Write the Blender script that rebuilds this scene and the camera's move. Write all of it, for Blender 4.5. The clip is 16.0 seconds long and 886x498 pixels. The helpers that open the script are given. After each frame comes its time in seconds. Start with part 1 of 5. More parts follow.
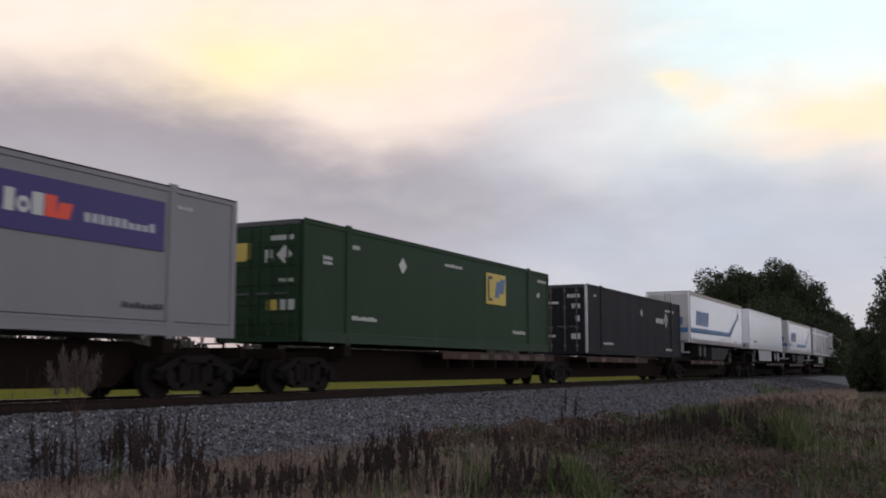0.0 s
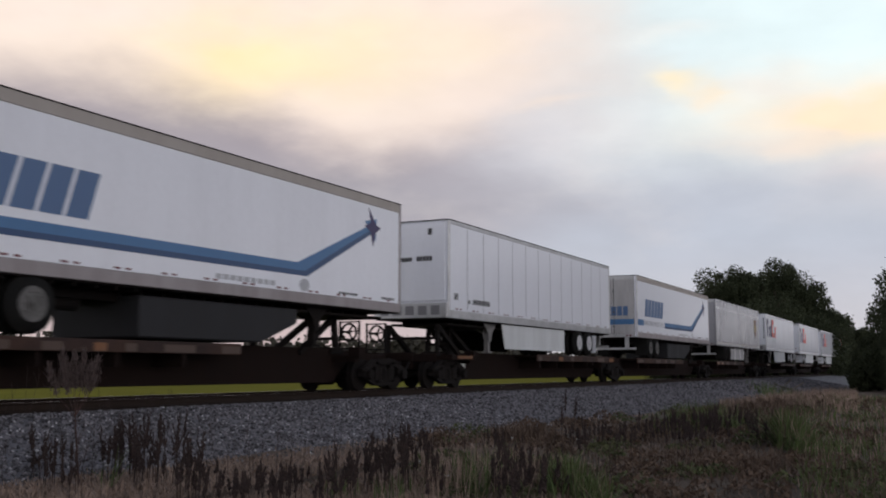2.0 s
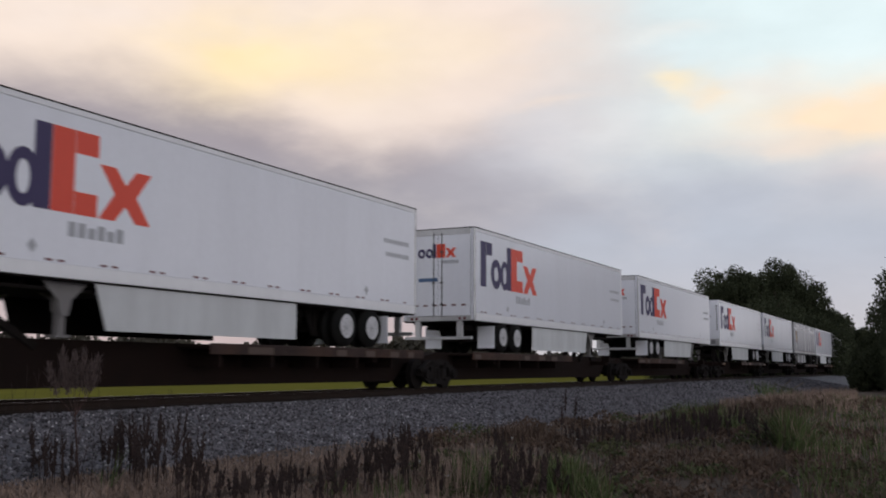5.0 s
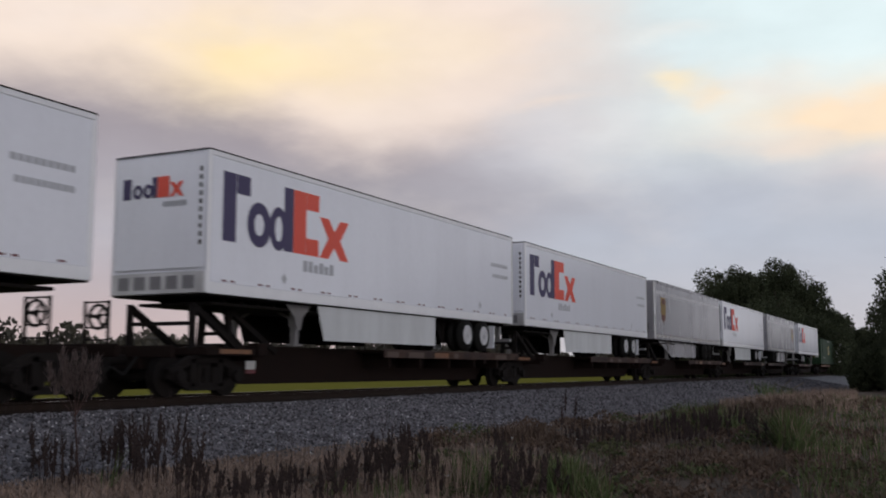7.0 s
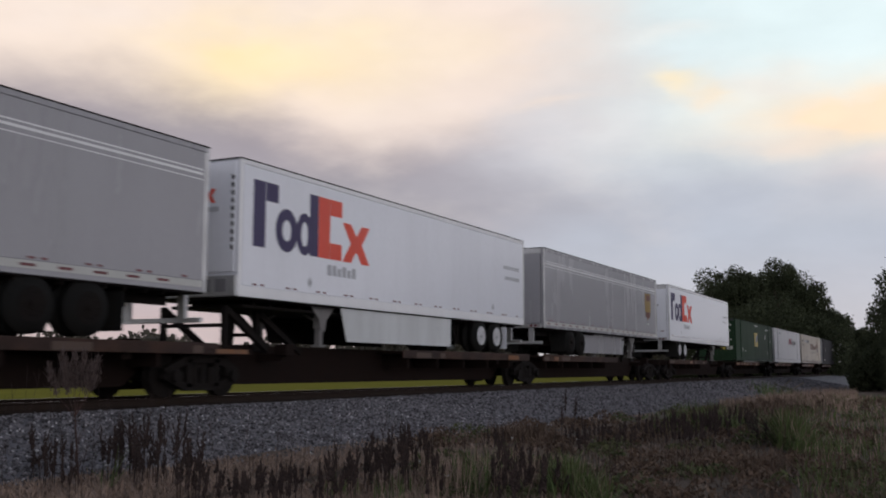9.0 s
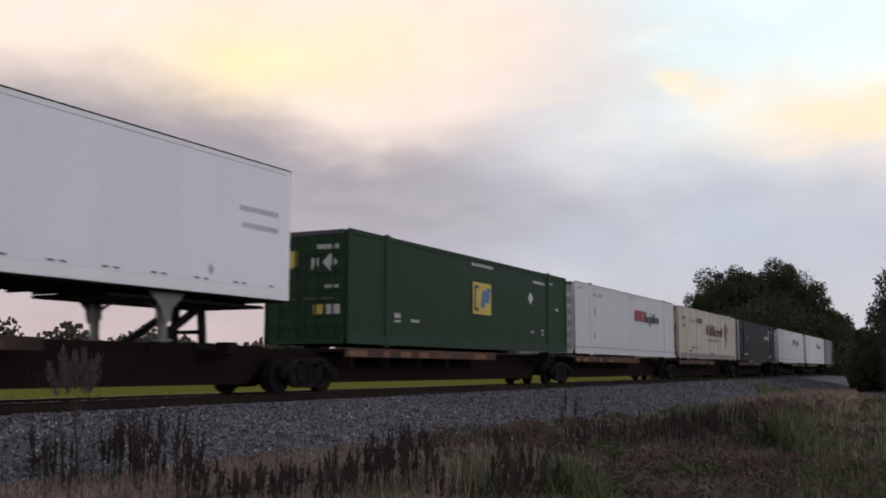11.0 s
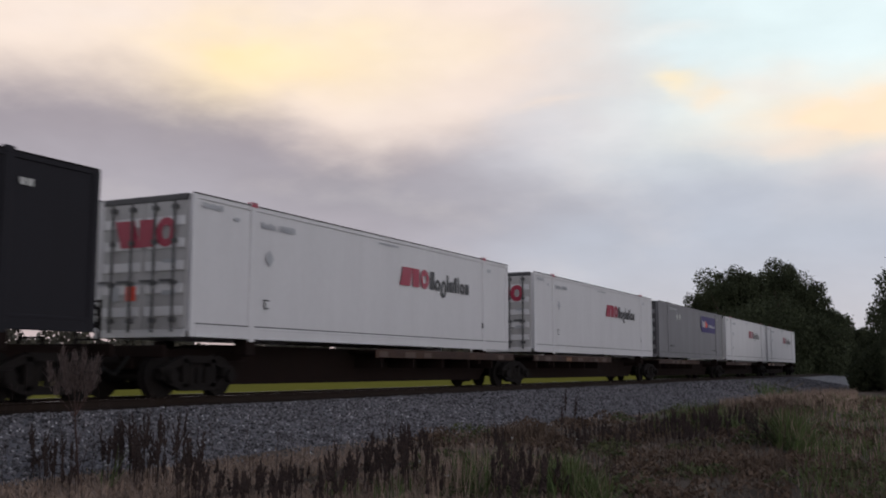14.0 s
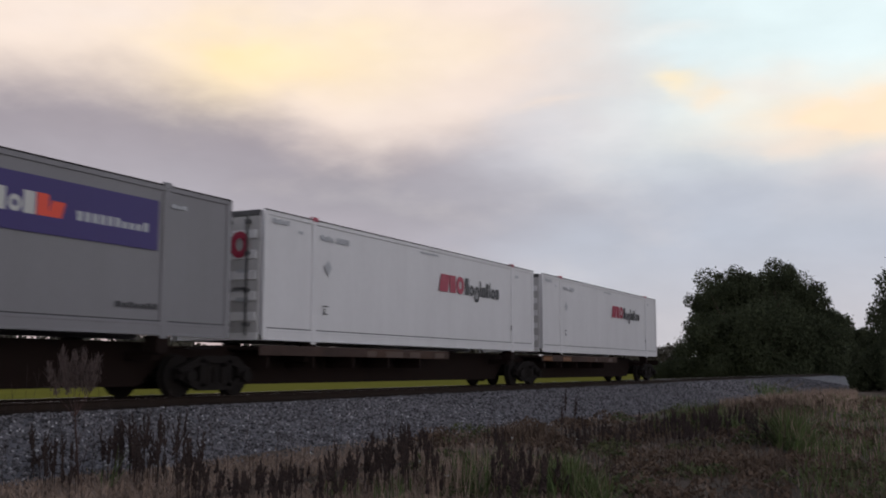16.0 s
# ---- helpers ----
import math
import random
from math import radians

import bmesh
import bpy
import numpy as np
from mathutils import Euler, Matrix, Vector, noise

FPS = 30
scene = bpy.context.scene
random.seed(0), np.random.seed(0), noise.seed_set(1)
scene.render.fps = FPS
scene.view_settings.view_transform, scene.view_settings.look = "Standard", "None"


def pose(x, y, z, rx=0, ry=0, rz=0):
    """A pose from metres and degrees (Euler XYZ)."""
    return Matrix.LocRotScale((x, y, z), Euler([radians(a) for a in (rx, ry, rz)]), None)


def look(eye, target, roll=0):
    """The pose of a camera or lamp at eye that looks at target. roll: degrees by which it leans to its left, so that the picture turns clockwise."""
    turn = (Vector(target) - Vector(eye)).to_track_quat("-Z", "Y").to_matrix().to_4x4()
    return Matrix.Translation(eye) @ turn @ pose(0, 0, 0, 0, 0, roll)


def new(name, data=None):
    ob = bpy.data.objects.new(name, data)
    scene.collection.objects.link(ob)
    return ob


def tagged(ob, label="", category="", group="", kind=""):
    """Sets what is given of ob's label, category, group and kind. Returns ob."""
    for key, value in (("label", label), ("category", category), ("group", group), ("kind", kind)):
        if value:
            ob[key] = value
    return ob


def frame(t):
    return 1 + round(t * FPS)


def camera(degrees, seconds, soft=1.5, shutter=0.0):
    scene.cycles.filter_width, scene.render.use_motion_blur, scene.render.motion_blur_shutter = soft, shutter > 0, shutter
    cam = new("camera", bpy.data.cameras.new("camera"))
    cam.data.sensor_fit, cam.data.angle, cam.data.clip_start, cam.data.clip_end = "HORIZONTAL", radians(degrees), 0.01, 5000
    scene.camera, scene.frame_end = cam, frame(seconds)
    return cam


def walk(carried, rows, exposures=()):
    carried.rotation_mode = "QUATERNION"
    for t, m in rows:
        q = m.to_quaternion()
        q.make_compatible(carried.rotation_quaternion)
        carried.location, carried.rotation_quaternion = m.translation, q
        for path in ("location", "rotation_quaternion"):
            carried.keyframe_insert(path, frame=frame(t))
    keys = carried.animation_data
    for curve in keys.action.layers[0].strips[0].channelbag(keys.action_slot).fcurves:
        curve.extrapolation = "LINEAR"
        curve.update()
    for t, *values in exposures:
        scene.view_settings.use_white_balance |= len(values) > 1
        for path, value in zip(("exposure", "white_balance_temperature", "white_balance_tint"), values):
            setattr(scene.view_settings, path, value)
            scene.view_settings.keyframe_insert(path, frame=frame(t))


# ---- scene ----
# ---- camera ----
EYE = (0.0, 0.0, 1.6)
YAW, PITCH = radians(63.334), radians(6.774)
AIM = (math.sin(YAW) * math.cos(PITCH), math.cos(YAW) * math.cos(PITCH), 1.6 + math.sin(PITCH))
cam = camera(47.4, 16.0, soft=1.9, shutter=0.14)
walk(cam, [(0, look(EYE, AIM, 0.065)), (16, look(EYE, AIM, 0.065))], exposures=[(0, 0.10), (1.0, 0.12), (1.8, 0.05), (2.6, 0.0), (3.2, -0.05), (4, -0.03), (6.5, -0.08), (7.7, -0.06), (8.4, 0.0), (9, -0.03), (11.0, 0.08), (11.6, 0.09), (12.4, -0.03), (16, -0.03)])

# ---- world and light ----
SPEED = 25.512          # the train, metres a second, towards -x
TRACK = 14.785          # the track's centre line, y
RAIL = 1.03             # top of rail
FLOOR = 2.227           # underside of the containers
DECK = 2.16             # top of the wheel decks
BOX_LOW, BOX_TOP = 3.13, 6.12   # trailer box


def build_world():
    w = bpy.data.worlds.new("dusk_sky")
    scene.world = w
    w.use_nodes = True
    nt = w.node_tree
    nt.nodes.clear()
    N, L = nt.nodes.new, nt.links.new

    def m(op, a, b=None, c=None, clamp=False):
        n = N("ShaderNodeMath")
        n.operation, n.use_clamp = op, clamp
        for i, s in enumerate((a, b, c)):
            if s is None:
                continue
            if isinstance(s, (int, float)):
                n.inputs[i].default_value = s
            else:
                L(s, n.inputs[i])
        return n.outputs[0]

    def mix(f, a, b):
        n = N("ShaderNodeMix")
        n.data_type = "RGBA"
        for i, s in ((0, f), (6, a), (7, b)):
            if isinstance(s, tuple):
                n.inputs[i].default_value = (*s, 1)
            elif isinstance(s, (int, float)):
                n.inputs[i].default_value = s
            else:
                L(s, n.inputs[i])
        return n.outputs[2]

    co = N("ShaderNodeTexCoord").outputs["Generated"]
    sep = N("ShaderNodeSeparateXYZ")
    L(co, sep.inputs[0])
    x, y, z = sep.outputs
    az = m("MULTIPLY", m("ARCTAN2", x, y), 180 / math.pi)
    el = m("MULTIPLY", m("ARCSINE", z), 180 / math.pi)

    def cloud_noise(scale, detail, rough, shift, squash=3.0):
        mp = N("ShaderNodeMapping")
        L(co, mp.inputs[0])
        mp.inputs["Location"].default_value = shift
        mp.inputs["Scale"].default_value = (1, 1, squash)
        n = N("ShaderNodeTexNoise")
        L(mp.outputs[0], n.inputs["Vector"])
        n.inputs["Scale"].default_value, n.inputs["Detail"].default_value = scale, detail
        n.inputs["Roughness"].default_value = rough
        return n.outputs["Fac"]

    big = cloud_noise(3.2, 5, 0.55, (0.3, 0.1, 0.7))
    fine = cloud_noise(8.0, 5, 0.52, (2.1, 0.4, 1.3), 2.4)
    azw = m("ADD", az, m("MULTIPLY", m("SUBTRACT", big, 0.5), 14))
    elw = m("ADD", el, m("MULTIPLY", m("SUBTRACT", fine, 0.5), 3.2))

    def bump(a, sa, e, se, gain=1.0, slope=0.0):
        mid = m("ADD", e, m("MULTIPLY", m("SUBTRACT", azw, a), slope)) if slope else e
        u = m("POWER", m("ABSOLUTE", m("DIVIDE", m("SUBTRACT", azw, a), sa)), 2)
        v = m("POWER", m("ABSOLUTE", m("DIVIDE", m("SUBTRACT", elw, mid), se)), 2)
        g = m("POWER", 2.71828, m("MULTIPLY", m("ADD", u, v), -1))
        return m("MULTIPLY", g, gain, clamp=True)

    def ramp(src, lo, hi):
        n = N("ShaderNodeMapRange")
        n.interpolation_type = "SMOOTHSTEP"
        L(src, n.inputs[0])
        n.inputs[1].default_value, n.inputs[2].default_value = lo, hi
        return n.outputs[0]

    sky = N("ShaderNodeTexSky")
    sky.sky_type, sky.sun_disc = "NISHITA", False
    sky.sun_elevation, sky.sun_rotation = radians(7.5), radians(208)
    sky.air_density, sky.dust_density = 1.0, 1.5
    blue = N("ShaderNodeMix")
    blue.data_type, blue.blend_type = "RGBA", "MULTIPLY"
    blue.inputs[0].default_value = 1
    L(sky.outputs[0], blue.inputs[6])
    blue.inputs[7].default_value = (0.1, 0.1, 0.1, 1)
    clear = mix(0.88, blue.outputs[2], (0.90, 1.04, 1.06))

    # low sky: lilac, pinker to the north; high sky: dull blue dusk
    side = ramp(az, 58, 72)
    base = mix(ramp(el, 1, 8), mix(side, (0.60, 0.48, 0.48), (0.60, 0.58, 0.62)), mix(side, (0.49, 0.465, 0.52), (0.52, 0.555, 0.64)))
    ahead = m("MULTIPLY", ramp(az, 8, 38), ramp(az, 125, 95))
    # the edge of the lit cloud deck runs down from left to right
    edge = m("ADD", m("SUBTRACT", 15.0, m("MULTIPLY", ramp(azw, 48, 58), 3.0)), m("MULTIPLY", ramp(azw, 61, 70), 0.9))
    rise = m("SUBTRACT", elw, edge)
    shade = m("MULTIPLY", m("MULTIPLY", ramp(rise, -8, -0.8), ramp(azw, 80, 60)), 0.95)
    c = mix(m("MULTIPLY", shade, ahead), base, (0.375, 0.335, 0.372))
    c = mix(m("MULTIPLY", m("MULTIPLY", ramp(rise, -1.6, 2.8), ramp(azw, 84, 66)), ahead), c, (0.97, 0.815, 0.725))
    c = mix(m("MULTIPLY", m("MULTIPLY", ramp(elw, 8.5, 15), ramp(azw, 65, 80)), ahead), c, clear)
    c = mix(bump(71, 6, 13.5, 3.6, 0.7), c, (0.69, 0.665, 0.70))
    c = mix(bump(51, 7, 17.2, 2.1, 1.0), c, (1.08, 0.86, 0.52))
    c = mix(bump(57, 5, 18.5, 2.0, 0.55), c, (1.08, 0.90, 0.62))
    c = mix(bump(63, 3, 17.8, 1.2, 0.5), c, (1.0, 0.84, 0.66))
    c = mix(bump(41, 6, 20, 3, 0.8), c, (1.02, 0.87, 0.77))
    c = mix(bump(87, 6.5, 13.3, 1.7, 1.25), c, (1.08, 0.86, 0.63))
    c = mix(bump(81.5, 3, 12.0, 0.9, 0.6), c, (0.95, 0.78, 0.66))
    c = mix(bump(82, 4, 15.4, 0.9, 0.55), c, (0.93, 0.82, 0.73))
    c = mix(bump(76.4, 1.9, 15.9, 0.6, 0.85, -0.2), c, (1.06, 0.90, 0.64))
    c = mix(bump(79.0, 1.2, 15.0, 0.5, 0.8, -0.2), c, (1.0, 0.86, 0.68))
    c = mix(bump(87.5, 2.0, 10.9, 0.5, 0.6), c, (0.95, 0.80, 0.74))
    c = mix(bump(69.5, 2.2, 15.0, 0.45, 0.5, 0.22), c, (0.95, 0.80, 0.70))
    c = mix(bump(75.5, 2.5, 18.4, 0.4, 0.5), c, (0.93, 0.93, 0.90))
    c = mix(bump(62, 9, 9.6, 1.8, 0.75, -0.05), c, (0.40, 0.385, 0.43))
    c = mix(bump(85, 8, 7.4, 0.8, 0.3), c, (0.50, 0.54, 0.62))
    c = mix(bump(87, 5, 9.2, 1.6, 0.5), c, (0.70, 0.68, 0.70))
    c = mix(bump(88, 7, 10.2, 0.8, 0.5), c, (0.80, 0.70, 0.68))
    c = mix(m("MULTIPLY", m("MULTIPLY", ramp(fine, 0.48, 0.75), 0.16), ahead), c, (0.86, 0.79, 0.76))
    # soft mottling of the cloud deck
    mott = cloud_noise(14.0, 4, 0.5, (0.7, 1.9, 0.2), 2.2)
    gain = m("ADD", 0.86, m("MULTIPLY", m("ADD", m("MULTIPLY", mott, 0.6), m("MULTIPLY", big, 0.4)), 0.28))
    tone = N("ShaderNodeVectorMath")
    tone.operation = "SCALE"
    L(c, tone.inputs[0])
    L(gain, tone.inputs["Scale"])
    c = tone.outputs[0]
    # away from the view: even lilac dusk, brighter low down behind the camera where the sun went
    rear = mix(ramp(el, 4, 34), (0.90, 0.88, 0.95), (0.36, 0.37, 0.43))
    c = mix(m("SUBTRACT", 1, ahead, clamp=True), c, rear)
    c = mix(ramp(el, 24, 46), c, (0.17, 0.19, 0.25))
    low = mix(ramp(el, -1, -8), c, (0.05, 0.05, 0.04))
    bg = N("ShaderNodeBackground")
    L(low, bg.inputs[0])
    bg.inputs[1].default_value = 1.0
    out = N("ShaderNodeOutputWorld")
    L(bg.outputs[0], out.inputs[0])


build_world()
sun = new("sun", bpy.data.lights.new("sun", "SUN"))
sun.data.energy, sun.data.angle, sun.data.color = 0.5, radians(40), (1.0, 0.97, 0.95)
sun.matrix_world = look((-16, -30, 4.5), (0, 0, 0))

# ---- materials ----


def material(name, color, rough=0.6, metal=0.0, dirt=(0.05, 0.045, 0.04), dirt_amount=0.35, scale=1.5, bump=0.1,
             grain=40.0, vary=0.0, island=False, streak=False, second=None, second_scale=0.6, tone=0.18, spec=0.5):
    mt = bpy.data.materials.new(name)
    mt.use_nodes = True
    nt = mt.node_tree
    N, L = nt.nodes.new, nt.links.new
    b = nt.nodes["Principled BSDF"]
    co = N("ShaderNodeTexCoord").outputs["Object"]
    n1, n2 = N("ShaderNodeTexNoise"), N("ShaderNodeTexNoise")
    mp = N("ShaderNodeMapping")
    L(co, mp.inputs[0])
    mp.inputs["Scale"].default_value = (1, 1, 0.18) if streak else (1, 1, 1)
    for n, s, d in ((n1, scale, 6), (n2, grain, 3)):
        n.inputs["Scale"].default_value, n.inputs["Detail"].default_value = s, d
        n.inputs["Roughness"].default_value = 0.65
    L(mp.outputs[0], n1.inputs["Vector"])
    L(co, n2.inputs["Vector"])
    col = None
    if second:
        n3 = N("ShaderNodeTexNoise")
        n3.inputs["Scale"].default_value, n3.inputs["Detail"].default_value = second_scale, 5
        L(co, n3.inputs["Vector"])
        r3 = N("ShaderNodeMapRange")
        r3.inputs[1].default_value, r3.inputs[2].default_value = 0.42, 0.58
        L(n3.outputs["Fac"], r3.inputs[0])
        mx = N("ShaderNodeMix")
        mx.data_type = "RGBA"
        L(r3.outputs[0], mx.inputs[0])
        mx.inputs[6].default_value, mx.inputs[7].default_value = (*color, 1), (*second, 1)
        col = mx.outputs[2]
    r = N("ShaderNodeMapRange")
    r.inputs[1].default_value, r.inputs[2].default_value = 0.38, 0.78
    r.inputs[4].default_value = dirt_amount
    L(n1.outputs["Fac"], r.inputs[0])
    mx = N("ShaderNodeMix")
    mx.data_type = "RGBA"
    L(r.outputs[0], mx.inputs[0])
    if col:
        L(col, mx.inputs[6])
    else:
        mx.inputs[6].default_value = (*color, 1)
    mx.inputs[7].default_value = (*dirt, 1)
    col = mx.outputs[2]
    hs = N("ShaderNodeHueSaturation")
    L(col, hs.inputs["Color"])
    g = N("ShaderNodeMapRange")
    g.inputs[3].default_value, g.inputs[4].default_value = 1 - tone, 1 + tone
    L(n2.outputs["Fac"], g.inputs[0])
    value = g.outputs[0]
    if vary:
        src = N("ShaderNodeNewGeometry").outputs["Random Per Island"] if island else N("ShaderNodeObjectInfo").outputs["Random"]
        q = N("ShaderNodeMapRange")
        q.inputs[3].default_value, q.inputs[4].default_value = 1 - vary, 1 + vary
        L(src, q.inputs[0])
        mu = N("ShaderNodeMath")
        mu.operation = "MULTIPLY"
        L(value, mu.inputs[0])
        L(q.outputs[0], mu.inputs[1])
        value = mu.outputs[0]
    L(value, hs.inputs["Value"])
    L(hs.outputs[0], b.inputs["Base Color"])
    rr = N("ShaderNodeMapRange")
    rr.inputs[3].default_value, rr.inputs[4].default_value = max(0.05, rough - 0.12), min(1, rough + 0.15)
    L(n1.outputs["Fac"], rr.inputs[0])
    L(rr.outputs[0], b.inputs["Roughness"])
    b.inputs["Metallic"].default_value = metal
    b.inputs["Specular IOR Level"].default_value = spec
    if bump:
        bp = N("ShaderNodeBump")
        bp.inputs["Strength"].default_value, bp.inputs["Distance"].default_value = bump, 0.02
        L(n2.outputs["Fac"], bp.inputs["Height"])
        L(bp.outputs[0], b.inputs["Normal"])
    return mt


def paint(name, color, rough=0.4, dirt_amount=0.22, dirt=(0.12, 0.10, 0.09), spec=0.5):
    return material(name, color, rough, dirt=dirt, dirt_amount=dirt_amount, scale=1.1, bump=0.02, grain=6.0, streak=True, tone=0.04, spec=spec)


WHITE = paint("white_trailer_paint", (0.85, 0.865, 0.925), 0.19, 0.07)
XWHITE = paint("white_container_paint", (0.66, 0.65, 0.665), 0.38, 0.09)
GREY = paint("grey_container_paint", (0.205, 0.20, 0.215), 0.45, 0.15)
SILVER = paint("silver_grey_trailer_paint", (0.355, 0.350, 0.375), 0.24, 0.10)
# darker copy of SILVER; the shade on the nose end is in the colour
NOSE_SHADE = paint("shaded_silver_nose_paint", (0.27, 0.265, 0.285), 0.5, 0.35)
PIN_WHITE = paint("white_pin_stripe_vinyl", (0.85, 0.85, 0.86), 0.4, 0.05)
GREEN = paint("green_container_paint", (0.018, 0.046, 0.021), 0.6, 0.25, (0.03, 0.04, 0.025), 0.2)
BLACK = paint("charcoal_container_paint", (0.018, 0.017, 0.022), 0.6, 0.2, (0.025, 0.023, 0.022), 0.15)
CHARCOAL = paint("dark_grey_box_paint", (0.026, 0.026, 0.029), 0.6, 0.3, (0.03, 0.028, 0.026), 0.2)
CREAM = paint("weathered_cream_paint", (0.58, 0.525, 0.455), 0.55, 0.45, (0.26, 0.19, 0.14))
CREAM_RAIL = paint("grimed_cream_rail_paint", (0.30, 0.265, 0.245), 0.7, 0.5, (0.14, 0.11, 0.09))
GREEN_RAIL = paint("dusty_green_rail_paint", (0.030, 0.056, 0.036), 0.65, 0.4, (0.04, 0.045, 0.032), 0.2)
BEIGE_RAIL = paint("weathered_beige_rail", (0.44, 0.40, 0.365), 0.6, 0.35, (0.24, 0.19, 0.16))
DULL_RAIL = paint("road_stained_rail", (0.36, 0.325, 0.33), 0.6, 0.5, (0.12, 0.09, 0.085))
SKIRT = paint("dull_white_skirt_panel", (0.66, 0.68, 0.69), 0.5, 0.25)
LEG_GREY = paint("grey_landing_gear_paint", (0.22, 0.21, 0.21), 0.6, 0.5, (0.06, 0.055, 0.05))
# white rail paint, raised a little for sky light on the rails
BRIGHT_RAIL = paint("sky_brightened_white_rail", (0.88, 0.88, 0.90), 0.3, 0.08)
RUSTY = material("rusted_cream_end", (0.42, 0.34, 0.22), 0.8, dirt=(0.10, 0.05, 0.03), dirt_amount=0.6, scale=3, bump=0.3,
                 second=(0.045, 0.018, 0.012), second_scale=2.6)
# door paints: road grime plus the shade between door ribs, as darker colour
GRIMY_SHADED_WHITE = paint("grimed_shaded_white_paint", (0.50, 0.49, 0.495), 0.6, 0.6, (0.14, 0.125, 0.12))
GRIMY_SHADED_GREY = paint("grimed_shaded_grey_paint", (0.085, 0.083, 0.09), 0.6, 0.6, (0.03, 0.028, 0.028), 0.3)
NAVY = paint("purple_blue_vinyl", (0.030, 0.018, 0.095), 0.45, 0.1)
ORANGE = paint("red_orange_vinyl", (0.80, 0.075, 0.035), 0.45, 0.06)
BLUE = paint("blue_stripe_vinyl", (0.055, 0.17, 0.36), 0.4, 0.1)
DEEP_BLUE = paint("deep_blue_stripe_vinyl", (0.020, 0.065, 0.17), 0.4, 0.1)
SLATE = paint("slate_blue_vinyl", (0.075, 0.15, 0.30), 0.4, 0.1)
CRIMSON = paint("crimson_vinyl", (0.34, 0.018, 0.055), 0.4, 0.1)
INK = paint("black_vinyl", (0.03, 0.03, 0.035), 0.4, 0.1)
PALE = paint("pale_grey_lettering", (0.42, 0.43, 0.46), 0.5, 0.1)
CHALK = paint("off_white_lettering", (0.55, 0.55, 0.53), 0.5, 0.15)
YELLOW = paint("yellow_vinyl", (0.62, 0.47, 0.09), 0.5, 0.15)
GOLD = paint("gold_vinyl", (0.29, 0.19, 0.05), 0.5, 0.15)
BROWN = paint("brown_vinyl", (0.13, 0.040, 0.026), 0.5, 0.15)
VIOLET = paint("violet_panel_vinyl", (0.038, 0.023, 0.15), 0.5, 0.12)
ROD = material("dull_grey_door_gear", (0.10, 0.10, 0.105), 0.6, 0.3, dirt_amount=0.5, bump=0.05)
STEEL = material("galvanised_trim", (0.55, 0.55, 0.56), 0.4, 0.6, dirt_amount=0.35, bump=0.05)
# these three are taken near black to hold the undercarriage shade in their colour
DARK_STEEL = material("grimy_shaded_black_steel", (0.011, 0.0095, 0.0095), 0.85, dirt=(0.022, 0.015, 0.011), dirt_amount=0.5, scale=2, bump=0.25, spec=0.12)
TRUCK_STEEL = material("dusty_shaded_truck_casting", (0.011, 0.009, 0.0085), 0.85, dirt=(0.021, 0.016, 0.014), dirt_amount=0.6, scale=3, bump=0.3, spec=0.15)
CAR_BROWN = material("worn_shaded_brown_car_paint", (0.012, 0.0072, 0.0062), 0.9, dirt=(0.022, 0.012, 0.0095), dirt_amount=0.5, scale=1.8, bump=0.2, spec=0.12)
RUST = material("rusty_deck_edge", (0.120, 0.050, 0.024), 0.85, dirt=(0.035, 0.020, 0.014), dirt_amount=0.8, scale=1.6, bump=0.3, second=(0.075, 0.036, 0.024))
MID_RUST = material("brown_deck_edge", (0.062, 0.029, 0.018), 0.85, dirt=(0.022, 0.014, 0.011), dirt_amount=0.8, scale=1.6, bump=0.3, second=(0.045, 0.022, 0.016))
DARK_RUST = material("grimy_brown_deck_edge", (0.034, 0.016, 0.012), 0.85, dirt=(0.014, 0.009, 0.008), dirt_amount=0.8, scale=1.6, bump=0.3, second=(0.055, 0.024, 0.014))
AMBER = material("amber_reflective_strip", (0.19, 0.068, 0.014), 0.35, dirt_amount=0.5, scale=4, bump=0.05)
FADED = material("faded_grey_strip", (0.075, 0.045, 0.034), 0.6, dirt=(0.08, 0.05, 0.035), dirt_amount=0.8, scale=4, bump=0.05)
RED_TAPE = material("red_reflector", (0.14, 0.018, 0.024), 0.3, dirt_amount=0.3, bump=0.02)
# rubber black lowered further for the shade beneath the trailers
TYRE = material("tyre_rubber", (0.011, 0.011, 0.011), 0.9, dirt=(0.03, 0.027, 0.024), dirt_amount=0.5, bump=0.2, spec=0.15)
RIM = material("white_wheel_rim", (0.62, 0.62, 0.64), 0.4, 0.1, dirt=(0.12, 0.11, 0.10), dirt_amount=0.5, scale=4)
# dark copy of the white rim, with the heavy shade painted in
SHADED_RIM = material("shaded_wheel_rim", (0.14, 0.135, 0.13), 0.55, 0.2, dirt=(0.03, 0.027, 0.025), dirt_amount=0.8, scale=4)
RAIL_STEEL = material("worn_rail_steel", (0.022, 0.015, 0.012), 0.8, 0.0, dirt=(0.03, 0.018, 0.013), dirt_amount=0.6, scale=3, spec=0.15)
RAIL_SHINE = material("polished_rail_head", (0.45, 0.43, 0.42), 0.25, 0.9, dirt_amount=0.2, scale=5)
TIE_WOOD = material("creosoted_tie", (0.025, 0.019, 0.016), 0.9, scale=4, bump=0.5, vary=0.3)
BALLAST_BED = material("ballast_bed", (0.17, 0.167, 0.185), 0.9, dirt=(0.06, 0.058, 0.064), dirt_amount=0.7, scale=6, bump=0.8, grain=22)
